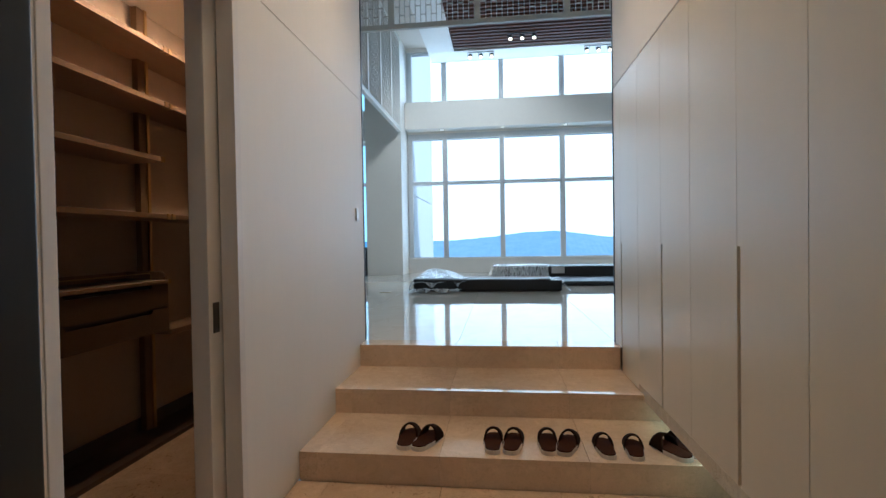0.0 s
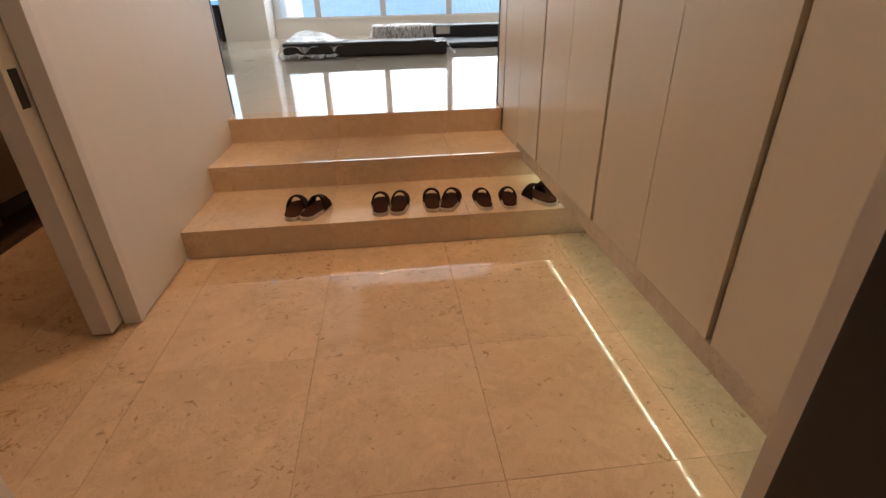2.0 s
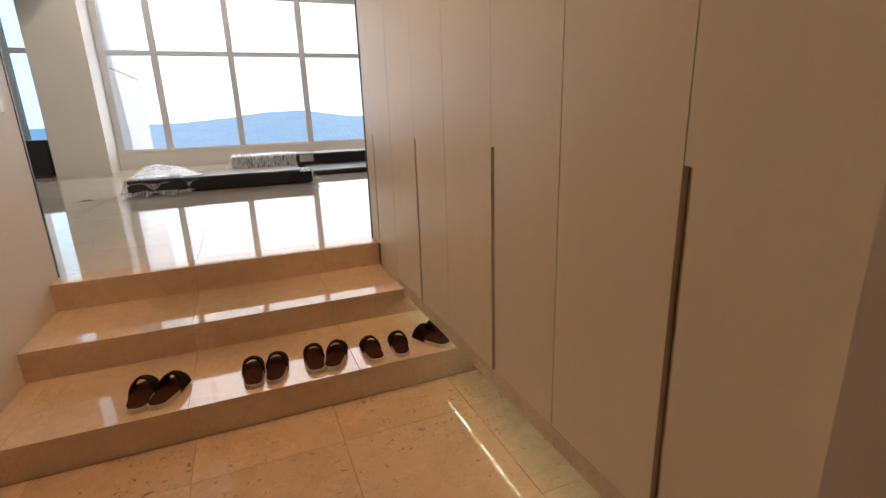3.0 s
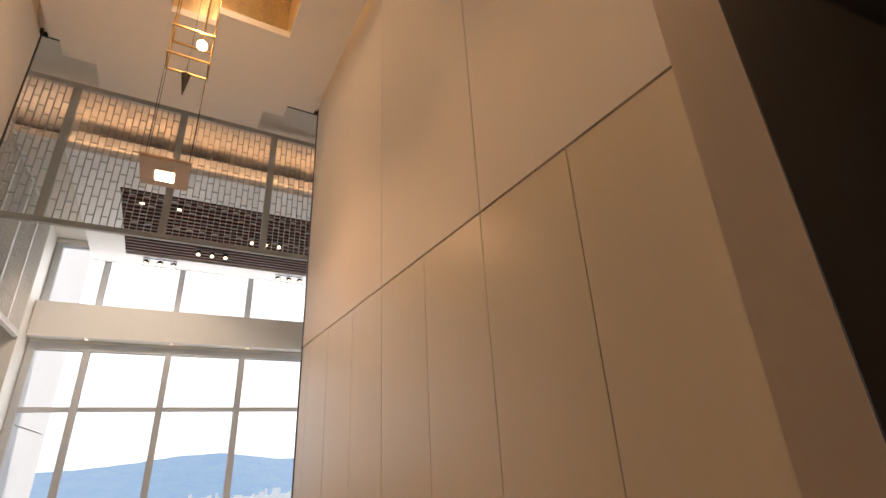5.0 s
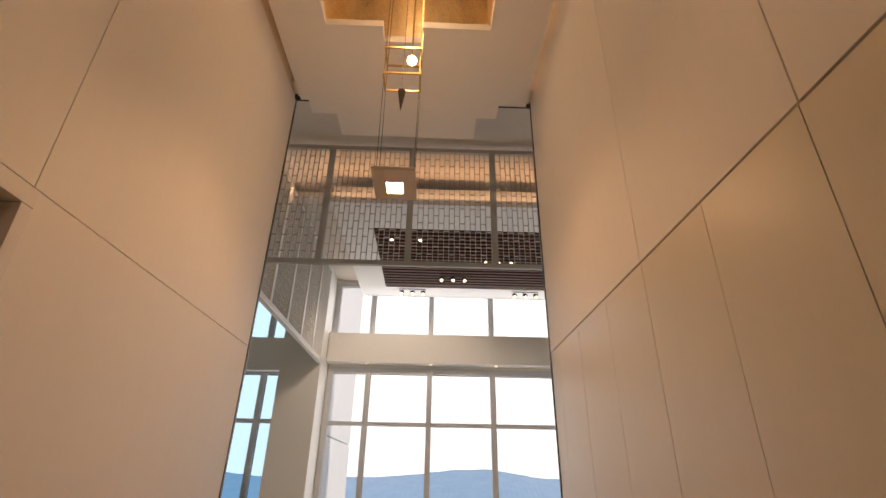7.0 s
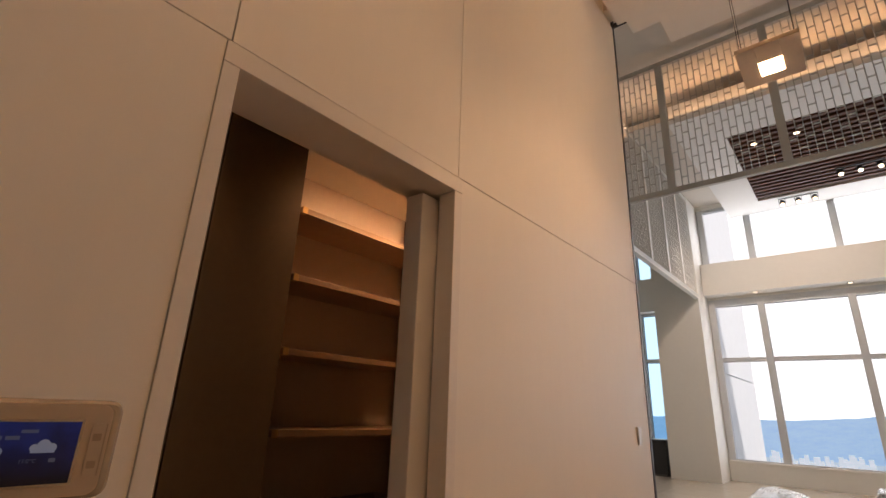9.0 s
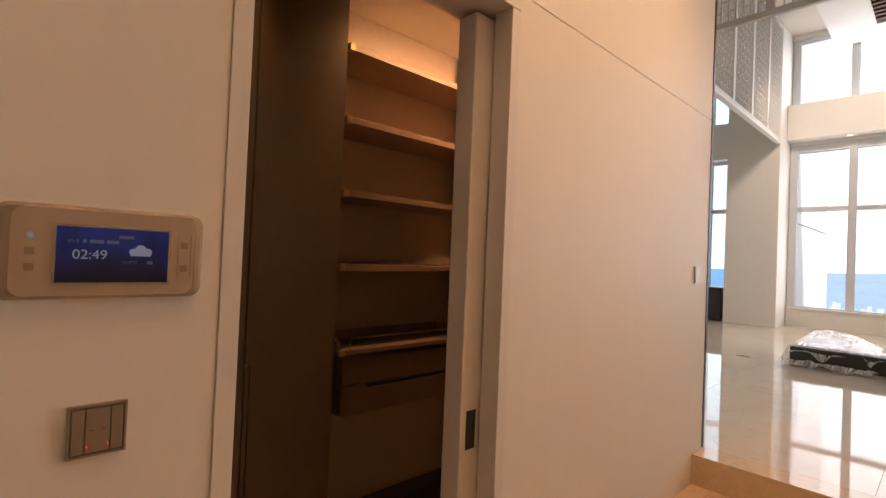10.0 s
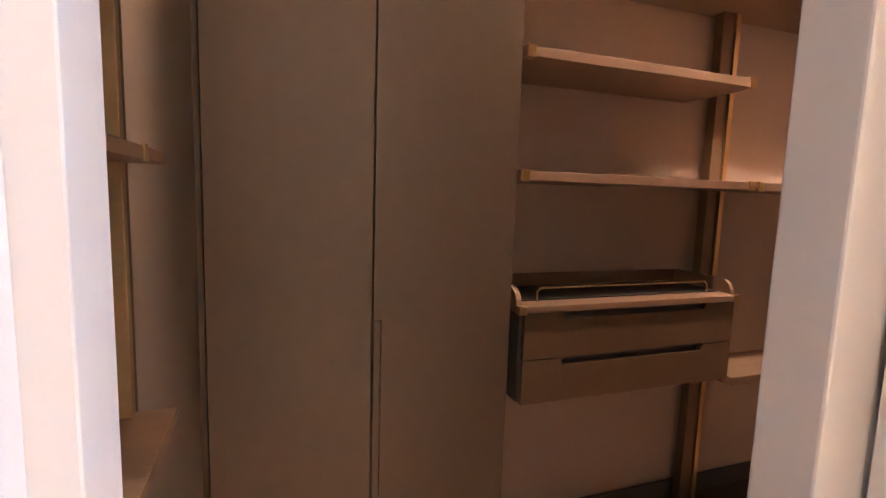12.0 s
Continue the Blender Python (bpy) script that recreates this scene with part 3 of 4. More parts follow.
solid("cove_base", box(-0.57, 5.40, 6.08, 6.0, 5.498, 6.10), CEIL, "white base of the warm light cove", "ceiling trim", kind="structure")
slat_panel = thing("slatted_ceiling_panel", "dark walnut slatted panel set in the living room ceiling", "ceiling panel", (2.6, 7.8, ZC), kind="structure")
part("backing", box(WX0, WY0, ZC + 0.14, WX1, WY1, ZC + 0.16), WALNUT, slat_panel)
sm = mesh_of("slat", box(WX0 + 0.004, -0.040, 0, WX1 - 0.004, 0.040, 0.10, 0.004), WALNUT)
ny = int((WY1 - WY0) / 0.165)
for i in range(ny):
    s = new("slat", sm)
    s.parent = slat_panel
    s.matrix_parent_inverse = slat_panel.matrix_world.inverted()
    s.location = (0, WY0 + 0.085 + i * 0.165, ZC - 0.01)


# lattice screens
def lattice(name, length, height, cell_w, cell_h, posts, backing, label, bar=0.009, finish=None):
    """A screen in the plane of x and z: upright bricks staggered between posts."""
    t = thing(name, label, "lattice screen", kind="structure")
    LM = finish or LATT
    part("bottom_rail", box(0, -0.03, 0, length, 0.03, 0.07, 0.002), LM, t)
    part("top_rail", box(0, -0.03, height - 0.07, length, 0.03, height, 0.002), LM, t)
    for p in posts:
        part("post", box(p - 0.045, -0.03, 0.07, p + 0.045, 0.03, height - 0.07, 0.002), LM, t)
    edges = [0.0] + [p for p in posts] + [length]
    for a, b in zip(edges, edges[1:]):
        a2, b2 = a + (0.045 if a > 0 else 0), b - (0.045 if b < length else 0)
        if b2 - a2 < 0.1:
            continue
        n = max(1, round((b2 - a2) / cell_w))
        w = (b2 - a2) / n
        bm = bmesh.new()
        for i in range(1, n):
            add_box(bm, a2 + i * w - bar / 2, -0.012, 0.07, a2 + i * w + bar / 2, 0.012, height - 0.07)
        for i in range(n):
            z = 0.07 + (cell_h * (0.5 if i % 2 else 1.0))
            while z < height - 0.09:
                add_box(bm, a2 + i * w + bar / 2, -0.010, z - bar / 2, a2 + (i + 1) * w - bar / 2, 0.010, z + bar / 2)
                z += cell_h
        tagged(part("lattice_panel", bm, LM, t), kind="stuff")
    if backing:
        part("backing_panel", box(0, 0.02, 0.07, length, 0.028, height - 0.07), LATTBACK, t)
    return t


LY = 4.28
lat = lattice("lattice_screen", 7.2, 2.02, 0.075, 0.25, (0.94, 2.18, 3.42, 4.66, 5.9), False, "pale brick-pattern lattice screen hung below the upper ceiling")
lat.matrix_world = pose(-1.30, LY, 4.42)
lat2 = lattice("lattice_screen", 5.0, 2.3, 0.075, 0.25, (1.0, 2.0, 3.0, 4.0), True, "pale lattice screen with white backing along the side of the void", 0.007, LATTBACK)
lat2.matrix_world = pose(-1.30, LY + 0.04, 4.14, 0, 0, 90)
solid("beam_side", box(-1.34, LY + 0.04, 4.105, -1.26, 9.29, 4.139), PAINT, "white painted edge beam under the side lattice screen", "beam", kind="structure")

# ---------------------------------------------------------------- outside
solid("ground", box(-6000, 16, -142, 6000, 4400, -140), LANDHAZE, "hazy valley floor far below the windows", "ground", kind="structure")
solid("backdrop", box(-6000, 4400, -400, 6000, 4402, 3800), SKYGLOW, "bright hazy white sky over the hills", "sky", kind="structure")


def ridge(name, y, base, amp, peak, px, seed, material, label):
    bm = bmesh.new()
    n, lo, hi, back = 260, [], [], []
    for i in range(n + 1):
        x = -3600 + 7200 * i / n
        h = base + amp * noise.fractal(Vector((x / 420.0, seed, 0)), 1.0, 2.1, 5) + peak * math.exp(-((x - px) / 420.0) ** 2)
        h += 48 * math.exp(-((x + 1500) / 520.0) ** 2) + 44 * math.exp(-((x - 1450) / 480.0) ** 2)
        lo.append(bm.verts.new((x, y - 500, -141)))
        hi.append(bm.verts.new((x, y, h)))
        back.append(bm.verts.new((x, y + 400, -141)))
    for i in range(n):
        bm.faces.new((lo[i], lo[i + 1], hi[i + 1], hi[i]))
        bm.faces.new((hi[i], hi[i + 1], back[i + 1], back[i]))
    return solid(name, bm, material, label, "hills", kind="structure")


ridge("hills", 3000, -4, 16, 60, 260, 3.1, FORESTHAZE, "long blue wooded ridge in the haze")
bm = bmesh.new()
rnd = random.Random(4)
for i in range(420):
    x, y = rnd.uniform(-1900, 2200), rnd.uniform(1700, 2450)
    if rnd.random() < 0.75:
        x = rnd.choice((-340, -90, 260, 430, 640, -700, -1100)) + rnd.gauss(0, 70)
    w, h = rnd.uniform(7, 17), rnd.uniform(10, 38)
    add_box(bm, x, y, -140, x + w, y + 14, -140 + h)
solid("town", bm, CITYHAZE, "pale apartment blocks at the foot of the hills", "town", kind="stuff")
fin = thing("facade_fin", "white outer wall fin of the same building beside the windows", "facade", (-1.4, 12, 0))
part("fin_wall", boxes((-1.7, 10.45, -3, -1.262, 14.8, 2.66), (-1.7, 10.45, 2.69, -1.262, 14.8, 9), (-1.7, 10.45, 3.03, -1.285, 14.8, 2.695)), CONCRETE, fin)

# ---------------------------------------------------------------- shoe cabinets along the hall
def cabinet_unit(y0, y1, ym, z_far, z_near):
    u = thing("shoe_cabinet", "tall floor-to-ceiling pale lacquered shoe cabinet hung above the floor", "cabinet", (W + 0.2, (y0 + y1) / 2, z_near), "shoe cabinets in the hall")
    part("carcass", box(W + 0.024, y0 + 0.001, max(z_near, 0.302), 2.415, y1 - 0.001, 2.535), CARCASS, u)
    s0, s1, n = 0.38, 1.31, 0.025
    g = 0.0015
    # nearer door carries the grip slot along its meeting edge
    o = [(y0 + g, z_near), (ym - g, z_near), (ym - g, s0), (ym - n, s0), (ym - n, s1), (ym - g, s1), (ym - g, 2.5375), (y0 + g, 2.5375)]
    if s0 < z_near + 0.02:
        o = [(y0 + g, z_near), (ym - n, z_near), (ym - n, s1), (ym - g, s1), (ym - g, 2.5375), (y0 + g, 2.5375)]
    d = part("cabinet_door", prism(o, W, W + 0.021, "x"), DOORP, u)
    part("grip_channel", boxes((W + 0.004, ym - n - 0.001, max(s0, z_near), W + 0.022, ym - n + 0.002, s1),
                               (W + 0.018, ym - n, max(s0, z_near), W + 0.0225, ym - 0.002, s1)), GRIP, d, "bronze-lined grip slot")
    part("cabinet_door", box(W, ym + g, z_far, W + 0.021, y1 - g, 2.5375, 0.0012), DOORP, u)
    return u


cabinet_unit(-1.925, -1.045, -1.488, 0.374, 0.374)
cabinet_unit(-1.045, -0.148, -0.610, 0.374, 0.374)
cabinet_unit(-0.148, 0.735, 0.275, 0.374, 0.374)
cabinet_unit(0.735, 1.385, 1.188, 0.5115, 0.3365)
fascia = thing("stone_fascia", "beige limestone fascia along the foot of the shoe cabinets", "fascia", (W, -0.7, 0.33), kind="structure")
for y0, y1 in ((-1.925, -1.13), (-1.13, 0.734)):
    part("fascia_stone", box(W, y0 + 0.0005, 0.297, W + 0.021, y1 - 0.0005, 0.3735, 0.0004), FASCIA, fascia)
strip = thing("led_strip", "thin warm LED strip under the shoe cabinets", "light strip", (2.13, -0.7, 0.296))
part("profile", box(2.161, -1.95, 0.2925, 2.189, 0.60, 0.2995), CHROME, strip)
part("diffuser", boxes((2.1743, -1.92, 0.2900, 2.1757, -0.270, 0.2924), (2.1743, -0.180, 0.2900, 2.1757, 0.60, 0.2924)), STRIP, strip)

# ---------------------------------------------------------------- pendant over the steps
pend = thing("pendant_lamp", "tall brass wire pendant with a square plate and glowing lamp", "pendant lamp", (1.0, 0.55, 3.3))
cx, cy = 1.0, 0.545
for dx, dy in ((-0.11, -0.07), (0.11, -0.07), (-0.11, 0.07), (0.11, 0.07)):
    part("wire", rod((cx + dx, cy + dy, 3.32), (cx + dx * 1.06, cy + dy + 0.01, 4.13), 0.0017, 6), BLACK, pend)
    part("rod", rod((cx + dx * 1.06, cy + dy + 0.01, 4.13), (cx + dx * 1.1, cy + dy + 0.02, 5.2), 0.0040, 8), BRASS, pend)
for z in (4.13, 4.36):
    part("cross_bar", boxes((cx - 0.125, cy - 0.085, z, cx + 0.125, cy - 0.073, z + 0.012), (cx - 0.125, cy + 0.073, z, cx + 0.125, cy + 0.085, z + 0.012),
                            (cx - 0.125, cy - 0.073, z, cx - 0.113, cy + 0.073, z + 0.012), (cx + 0.113, cy - 0.073, z, cx + 0.125, cy + 0.073, z + 0.012)), BRASS, pend)
plate = part("plate", boxes((cx - 0.125, cy - 0.19, 3.30, cx - 0.048, cy + 0.13, 3.322), (cx + 0.048, cy - 0.19, 3.30, cx + 0.125, cy + 0.13, 3.322),
                            (cx - 0.048, cy - 0.19, 3.30, cx + 0.048, cy - 0.057, 3.322), (cx - 0.048, cy + 0.057, 3.30, cx + 0.048, cy + 0.13, 3.322), bevel=0.003), PLATE, pend)
part("diffuser", box(cx - 0.047, cy - 0.056, 3.296, cx + 0.047, cy + 0.056, 3.33, 0.004), BULB, pend, "glowing square diffuser")
bm = bmesh.new()
bmesh.ops.create_cone(bm, cap_ends=True, segments=24, radius1=0.002, radius2=0.027, depth=0.165, matrix=Matrix.Translation((cx, cy + 0.01, 3.985)))
part("drop", bm, BLACK, pend, "black cone drop")
part("drop_wire", rod((cx, cy + 0.01, 4.065), (cx, cy + 0.01, 5.2), 0.0015, 6), BLACK, pend)
bm = bmesh.new()
bmesh.ops.create_uvsphere(bm, u_segments=16, v_segments=10, radius=0.034, matrix=Matrix.Translation((1.056, 0.545, 4.336)))
part("bulb", bm, BULB, pend, "small round glowing bulb", True)
part("bulb_stem", rod((1.056, 0.545, 4.365), (1.056, 0.545, 5.2), 0.006, 8), BRASS, pend)


# ---------------------------------------------------------------- ceiling spots
def disc(r, z0, z1, seg=20):
    bm = bmesh.new()
    bmesh.ops.create_cone(bm, cap_ends=True, segments=seg, radius1=r, radius2=r, depth=z1 - z0, matrix=Matrix.Translation((0, 0, (z0 + z1) / 2)))
    return bm


def triple_spot():
    t = thing("track_spotlight", "black ceiling spotlight with three glowing heads", "spotlight", group="living room spotlights")
    part("mount_bar", box(-0.33, -0.010, -0.012, 0.33, 0.010, 0, 0.002), BLACK, t)
    for i in (-1, 0, 1):
        x = 0.27 * i
        h = part("lamp_head", disc(0.047, -0.05, 0.05), BLACK, t)
        g = part("lens", disc(0.036, -0.0535, -0.048), SPOTGLOW, t, "glowing warm lens")
        for o in (h, g):
            o.location, o.rotation_euler = (x, 0, -0.10), (radians(-38), 0, 0)
        for bx in (x - 0.056, x + 0.056):
            part("bracket", box(bx - 0.004, -0.006, -0.11, bx + 0.004, 0.006, -0.0125), BLACK, t)
    return t


TRACKS = ((1.725, 8.55), (0.747, 9.55), (3.61, 9.575), (2.645, 7.50))
first = triple_spot()
first.matrix_world = pose(*TRACKS[0], ZC - 0.012)
for x, y in TRACKS[1:]:
    copy_thing(first, pose(x, y, ZC - 0.012 if y < 9.4 else ZC))
single = thing("recessed_spotlight", "small recessed ceiling spotlight, switched on", "spotlight", group="recessed spots")
part("ring", disc(0.055, -0.006, 0.0), BLACK, single)
part("lens", disc(0.040, -0.009, -0.0055), SPOTGLOW, single, "glowing warm lens")
single.matrix_world = pose(0.40, 6.75, ZC - 0.012)
copy_thing(single, pose(0.98, 6.75, ZC - 0.012))
for x in (-0.31, 1.26, 2.86):
    copy_thing(single, pose(x, 9.98, 4.279))

# ---------------------------------------------------------------- sofas in plastic film
def soft_box(x0, y0, z0, x1, y1, z1, r=0.035, sag=0.012, seed=0.0):
    bm = bmesh.new()
    add_box(bm, x0, y0, z0, x1, y1, z1)
    bmesh.ops.bevel(bm, geom=bm.edges[:], offset=r, segments=3, affect="EDGES", profile=0.6)
    bmesh.ops.subdivide_edges(bm, edges=[e for e in bm.edges if e.calc_length() > 0.3], cuts=8, use_grid_fill=True)
    for v in bm.verts:
        if v.co.z > z0 + 0.03:
            v.co.z += sag * noise.noise(Vector((v.co.x * 3, v.co.y * 3, seed)))
            v.co.y += 0.5 * sag * noise.noise(Vector((v.co.x * 4, v.co.z * 4, seed + 5)))
    return bm


def film_sheet(x0, x1, y0, y1, height, nx=46, ny=30, crease=0.03, seed=0.0):
    """A crumpled sheet over height(x, y), with sharp folds."""
    bm = bmesh.new()
    g = []
    for i in range(nx + 1):
        row = []
        for j in range(ny + 1):
            u, v = i / nx, j / ny
            x = x0 + (x1 - x0) * u + 0.05 * noise.noise(Vector((u * 7, v * 7, seed + 9)))
            y = y0 + (y1 - y0) * v + 0.05 * noise.noise(Vector((u * 7, v * 7, seed + 17)))
            f = abs(noise.noise(Vector((x * 7 + 3 * v, y * 3, seed)))) + 0.5 * abs(noise.noise(Vector((x * 17, y * 9, seed + 3))))
            row.append(bm.verts.new((x, y, height(x, y) + 0.006 + crease * f)))
        g.append(row)
    for i in range(nx):
        for j in range(ny):
            if noise.noise(Vector((i * 0.35, j * 0.35, seed + 30))) > -0.5 or 2 < i < nx - 2:
                bm.faces.new((g[i][j], g[i + 1][j], g[i + 1][j + 1], g[i][j + 1]))
    return bm


def ramp(a, b, x):
    t = max(0.0, min(1.0, (x - a) / (b - a)))
    return t * t * (3 - 2 * t)


sofa_a = thing("sofa", "low dark leather daybed frame half wrapped in clear plastic film", "sofa", (0.9, 6.0, ZL), "sofas in the living room")
part("front_cushion", soft_box(-0.29, 5.27, ZL + 0.006, 2.14, 5.66, 0.715, seed=1.0), SOFA, sofa_a)
part("side_cushion", soft_box(-0.29, 5.67, ZL + 0.006, 0.12, 7.1, 0.70, seed=2.0), SOFA, sofa_a)
part("base", box(0.13, 5.67, ZL + 0.002, 2.10, 7.1, 0.625, 0.01), SOFABASE, sofa_a, "bare brown sofa base")
sofa_b = thing("sofa", "low dark leather sofa with plastic film on one end", "sofa", (2.7, 7.4, ZL), "sofas in the living room")
part("back_cushion", soft_box(1.0, 7.45, ZL + 0.006, 4.5, 8.2, 0.80, seed=3.0), SOFA, sofa_b)
part("seat_cushion", soft_box(2.25, 6.15, ZL + 0.006, 4.5, 7.41, 0.600, seed=4.0), SOFA, sofa_b)
part("paper_label", box(2.20, 7.424, 0.655, 2.46, 7.432, 0.785), PAPER, sofa_b, "white paper label")


def over_a(x, y):
    # stretched from the front edge up to one high point, then falling away
    top = 0.72 + 0.085 * max(0, 1 - abs(y - 6.75) / 1.1) * max(0, 1 - abs(x + 0.12) / 0.42)
    edge = ramp(5.20, 5.30, y) * ramp(-0.42, -0.28, x) * (1 - 0.5 * ramp(6.95, 7.1, y))
    return ZL + 0.004 + (top - ZL) * edge * (1 - 0.75 * ramp(0.16, 0.62, x) * ramp(5.62, 5.95, y))


def over_b(x, y):
    return ZL + 0.004 + (0.81 - ZL) * ramp(0.84, 1.02, x) * ramp(7.18, 7.45, y)


def puddle(x, y):
    return ZL + 0.003 + 0.035 * max(0, 1 - abs(y - 5.14) / 0.16)


wrap = thing("plastic_film", "crumpled clear plastic film pulled half off the daybed", "plastic film", (0, 5.2, ZL), "plastic film on the sofas")
part("sheet", film_sheet(-0.36, 0.62, 5.26, 7.1, over_a, crease=0.012, seed=1.5), FILM, wrap)
part("loose_edge", film_sheet(-0.36, 0.52, 4.97, 5.28, puddle, 48, 16, 0.06, 4.5), FILM, wrap)
part("loose_edge", film_sheet(1.95, 2.26, 5.05, 5.6, lambda x, y: ZL + 0.004 + 0.17 * ramp(2.26, 2.10, x), 16, 20, 0.05, 8.5), FILM, wrap)
wrap_b = thing("plastic_film", "crumpled clear plastic film over the sofa end", "plastic film", (1.2, 7.3, ZL), "plastic film on the sofas")
part("sheet", film_sheet(0.86, 2.15, 7.16, 8.1, over_b, crease=0.014, seed=11.5), FILM, wrap_b)
vent = thing("floor_outlet", "small flush brass floor socket in the marble", "floor outlet", (-0.75, 5.25, ZL))
part("cover", box(-0.84, 5.19, ZL + 0.0005, -0.66, 5.29, ZL + 0.005, 0.002), BRASS, vent)
part("flap", box(-0.80, 5.21, ZL + 0.0055, -0.70, 5.27, ZL + 0.0075, 0.001), BLACK, vent)
side = thing("sideboard", "low black sideboard below the far windows", "sideboard", (-3.2, 9.7, ZL))
part("body", box(-4.1, 9.42, ZL + 0.04, -2.27, 9.95, 1.22, 0.004), BLACK, side)
part("plinth", box(-4.05, 9.46, ZL, -2.32, 9.92, ZL + 0.04), CORE, side)
for x in (-4.09, -3.48, -2.87):
    part("cabinet_door", box(x, 9.405, ZL + 0.06, x + 0.59, 9.42, 1.20, 0.002), BLACK, side)

# ---------------------------------------------------------------- slippers on the first step
def outline(length, side):
    pts = []
    for k in range(28):
        a = 2 * math.pi * k / 28
        y = 0.5 - 0.5 * math.cos(a)
        half = 0.048 + 0.011 * math.sin(math.pi * min(1, max(0, (y - 0.25) / 0.75)))
        x = math.copysign(1, math.sin(a)) * half * min(1, (abs(math.sin(a)) * 1.5) ** 0.7) if abs(math.sin(a)) > 1e-6 else 0
        pts.append((x + side * 0.006 * math.sin(math.pi * y), y * length))
    return pts


def slipper(side):
    L = 0.278
    t = thing("slipper", "dark brown suede open slipper with a pale sole", "slipper", group="slippers on the step")
    part("sole", prism(outline(L, side), 0.0, 0.024), SOLE, t, "pale rubber sole")
    ins = [(x * 0.95, 0.007 + y * 0.95) for x, y in outline(L, side)]
    part("insole", prism(ins, 0.0225, 0.031), INSOLE, t)
    bm = bmesh.new()
    rows = []
    for i in range(9):
        u = i / 8
        h = 0.090 - 0.012 * u
        half = 0.061 - 0.002 * u
        inner, outer = [], []
        for j in range(17):
            a = math.pi * j / 16
            up = math.sin(a)
            y = L * (0.48 + 0.16 * up) + u * (0.115 - 0.070 * up)
            th = 0.009 + 0.003 * up
            outer.append(bm.verts.new((math.cos(a) * half + side * 0.005, y, 0.010 + up ** 0.85 * h)))
            inner.append(bm.verts.new((math.cos(a) * (half - th) + side * 0.005, y, 0.010 + up ** 0.85 * (h - th))))
        rows.append((outer, inner))
    for (o0, i0), (o1, i1) in zip(rows, rows[1:]):
        for j in range(16):
            bm.faces.new((o0[j], o0[j + 1], o1[j + 1], o1[j]))
            bm.faces.new((i0[j], i1[j], i1[j + 1], i0[j + 1]))
    for (o, i) in (rows[0], rows[-1]):
        for j in range(16):
            bm.faces.new((o[j], i[j], i[j + 1], o[j + 1]))
    bmesh.ops.recalc_face_normals(bm, faces=bm.faces)
    part("strap", bm, SUEDE, t, "wide suede strap", True)
    return t


left_s, right_s = slipper(-1), slipper(1)
left_s.matrix_world = pose(0.588, 0.055, Z1 + 0.0005, 0, 0, -5) @ Matrix.Scale(0.96, 4)
right_s.matrix_world = pose(0.660, 0.052, Z1 + 0.0005, 0, 0, -21) @ Matrix.Scale(0.96, 4)
for which, x, y, a, k in ((left_s, 1.096, 0.042, -2, 0.96), (right_s, 1.188, 0.044, -8, 0.96), (left_s, 1.404, 0.052, -3, 0.96), (right_s, 1.474, 0.050, -18, 0.96),
                          (left_s, 1.722, 0.032, 1, 0.9), (right_s, 1.858, 0.026, -5, 0.9), (left_s, 2.128, 0.032, 25, 1.0), (right_s, 2.205, 0.075, 22, 1.0)):
    copy_thing(which, pose(x, y, Z1 + 0.0005, 0, 0, a) @ Matrix.Scale(k, 4))

# ---------------------------------------------------------------- wall controls
def rounded(y0, z0, y1, z1, r, x0, x1, seg=6):
    pts = []
    for cy_, cz_, a0 in ((y1 - r, z1 - r, 0), (y0 + r, z1 - r, 90), (y0 + r, z0 + r, 180), (y1 - r, z0 + r, 270)):
        for k in range(seg + 1):
            a = radians(a0 + 90 * k / seg)
            pts.append((cy_ + r * math.cos(a), cz_ + r * math.sin(a)))
    return prism(pts, x0, x1, "x")


def text_on_wall(body, size, y, z, x, material, name, parent, align="LEFT"):
    cu = bpy.data.curves.new(name, "FONT")
    cu.body, cu.size, cu.align_x, cu.extrude = body, size, align, 0.0002
    tmp = bpy.data.objects.new(name, cu)
    me = bpy.data.meshes.new_from_object(tmp)
    bpy.data.objects.remove(tmp)
    me.materials.append(material)
    ob = new(name, me)
    ob.parent = parent
    ob.matrix_parent_inverse = parent.matrix_world.inverted()
    ob.matrix_basis = pose(x, y, z, 90, 0, 90)
    return ob


icom = thing("intercom", "beige wall intercom with a lit blue screen showing 02:49", "intercom", (0.01, -1.69, 1.6))
bm = rounded(-1.858, 1.519, -1.548, 1.679, 0.022, 0.0005, 0.016)
bev = [e for e in bm.edges if abs(e.verts[0].co.x - 0.016) < 1e-5 and abs(e.verts[1].co.x - 0.016) < 1e-5]
bmesh.ops.bevel(bm, geom=bev, offset=0.0145, segments=3, affect="EDGES", profile=0.6)
housing = part("housing", bm, CHAMPAGNE, icom)
part("face", rounded(-1.835, 1.526, -1.566, 1.672, 0.018, 0.0155, 0.0175), BEIGEPLASTIC, icom)
part("screen_bezel", boxes((0.0172, -1.782, 1.544, 0.0195, -1.607, 1.548), (0.0172, -1.782, 1.643, 0.0195, -1.607, 1.647),
                           (0.0172, -1.782, 1.548, 0.0195, -1.778, 1.643), (0.0172, -1.611, 1.548, 0.0195, -1.607, 1.643)), CHROME, icom)
screen = part("screen", box(0.0172, -1.778, 1.548, 0.0185, -1.611, 1.643), SCREEN, icom, "lit blue weather screen")
text_on_wall("02:49", 0.0225, -1.756, 1.589, 0.0187, SCREENTEXT, "clock_digits", screen)
text_on_wall("2019", 0.0085, -1.764, 1.616, 0.0187, SCREENDIM, "date_line", screen)
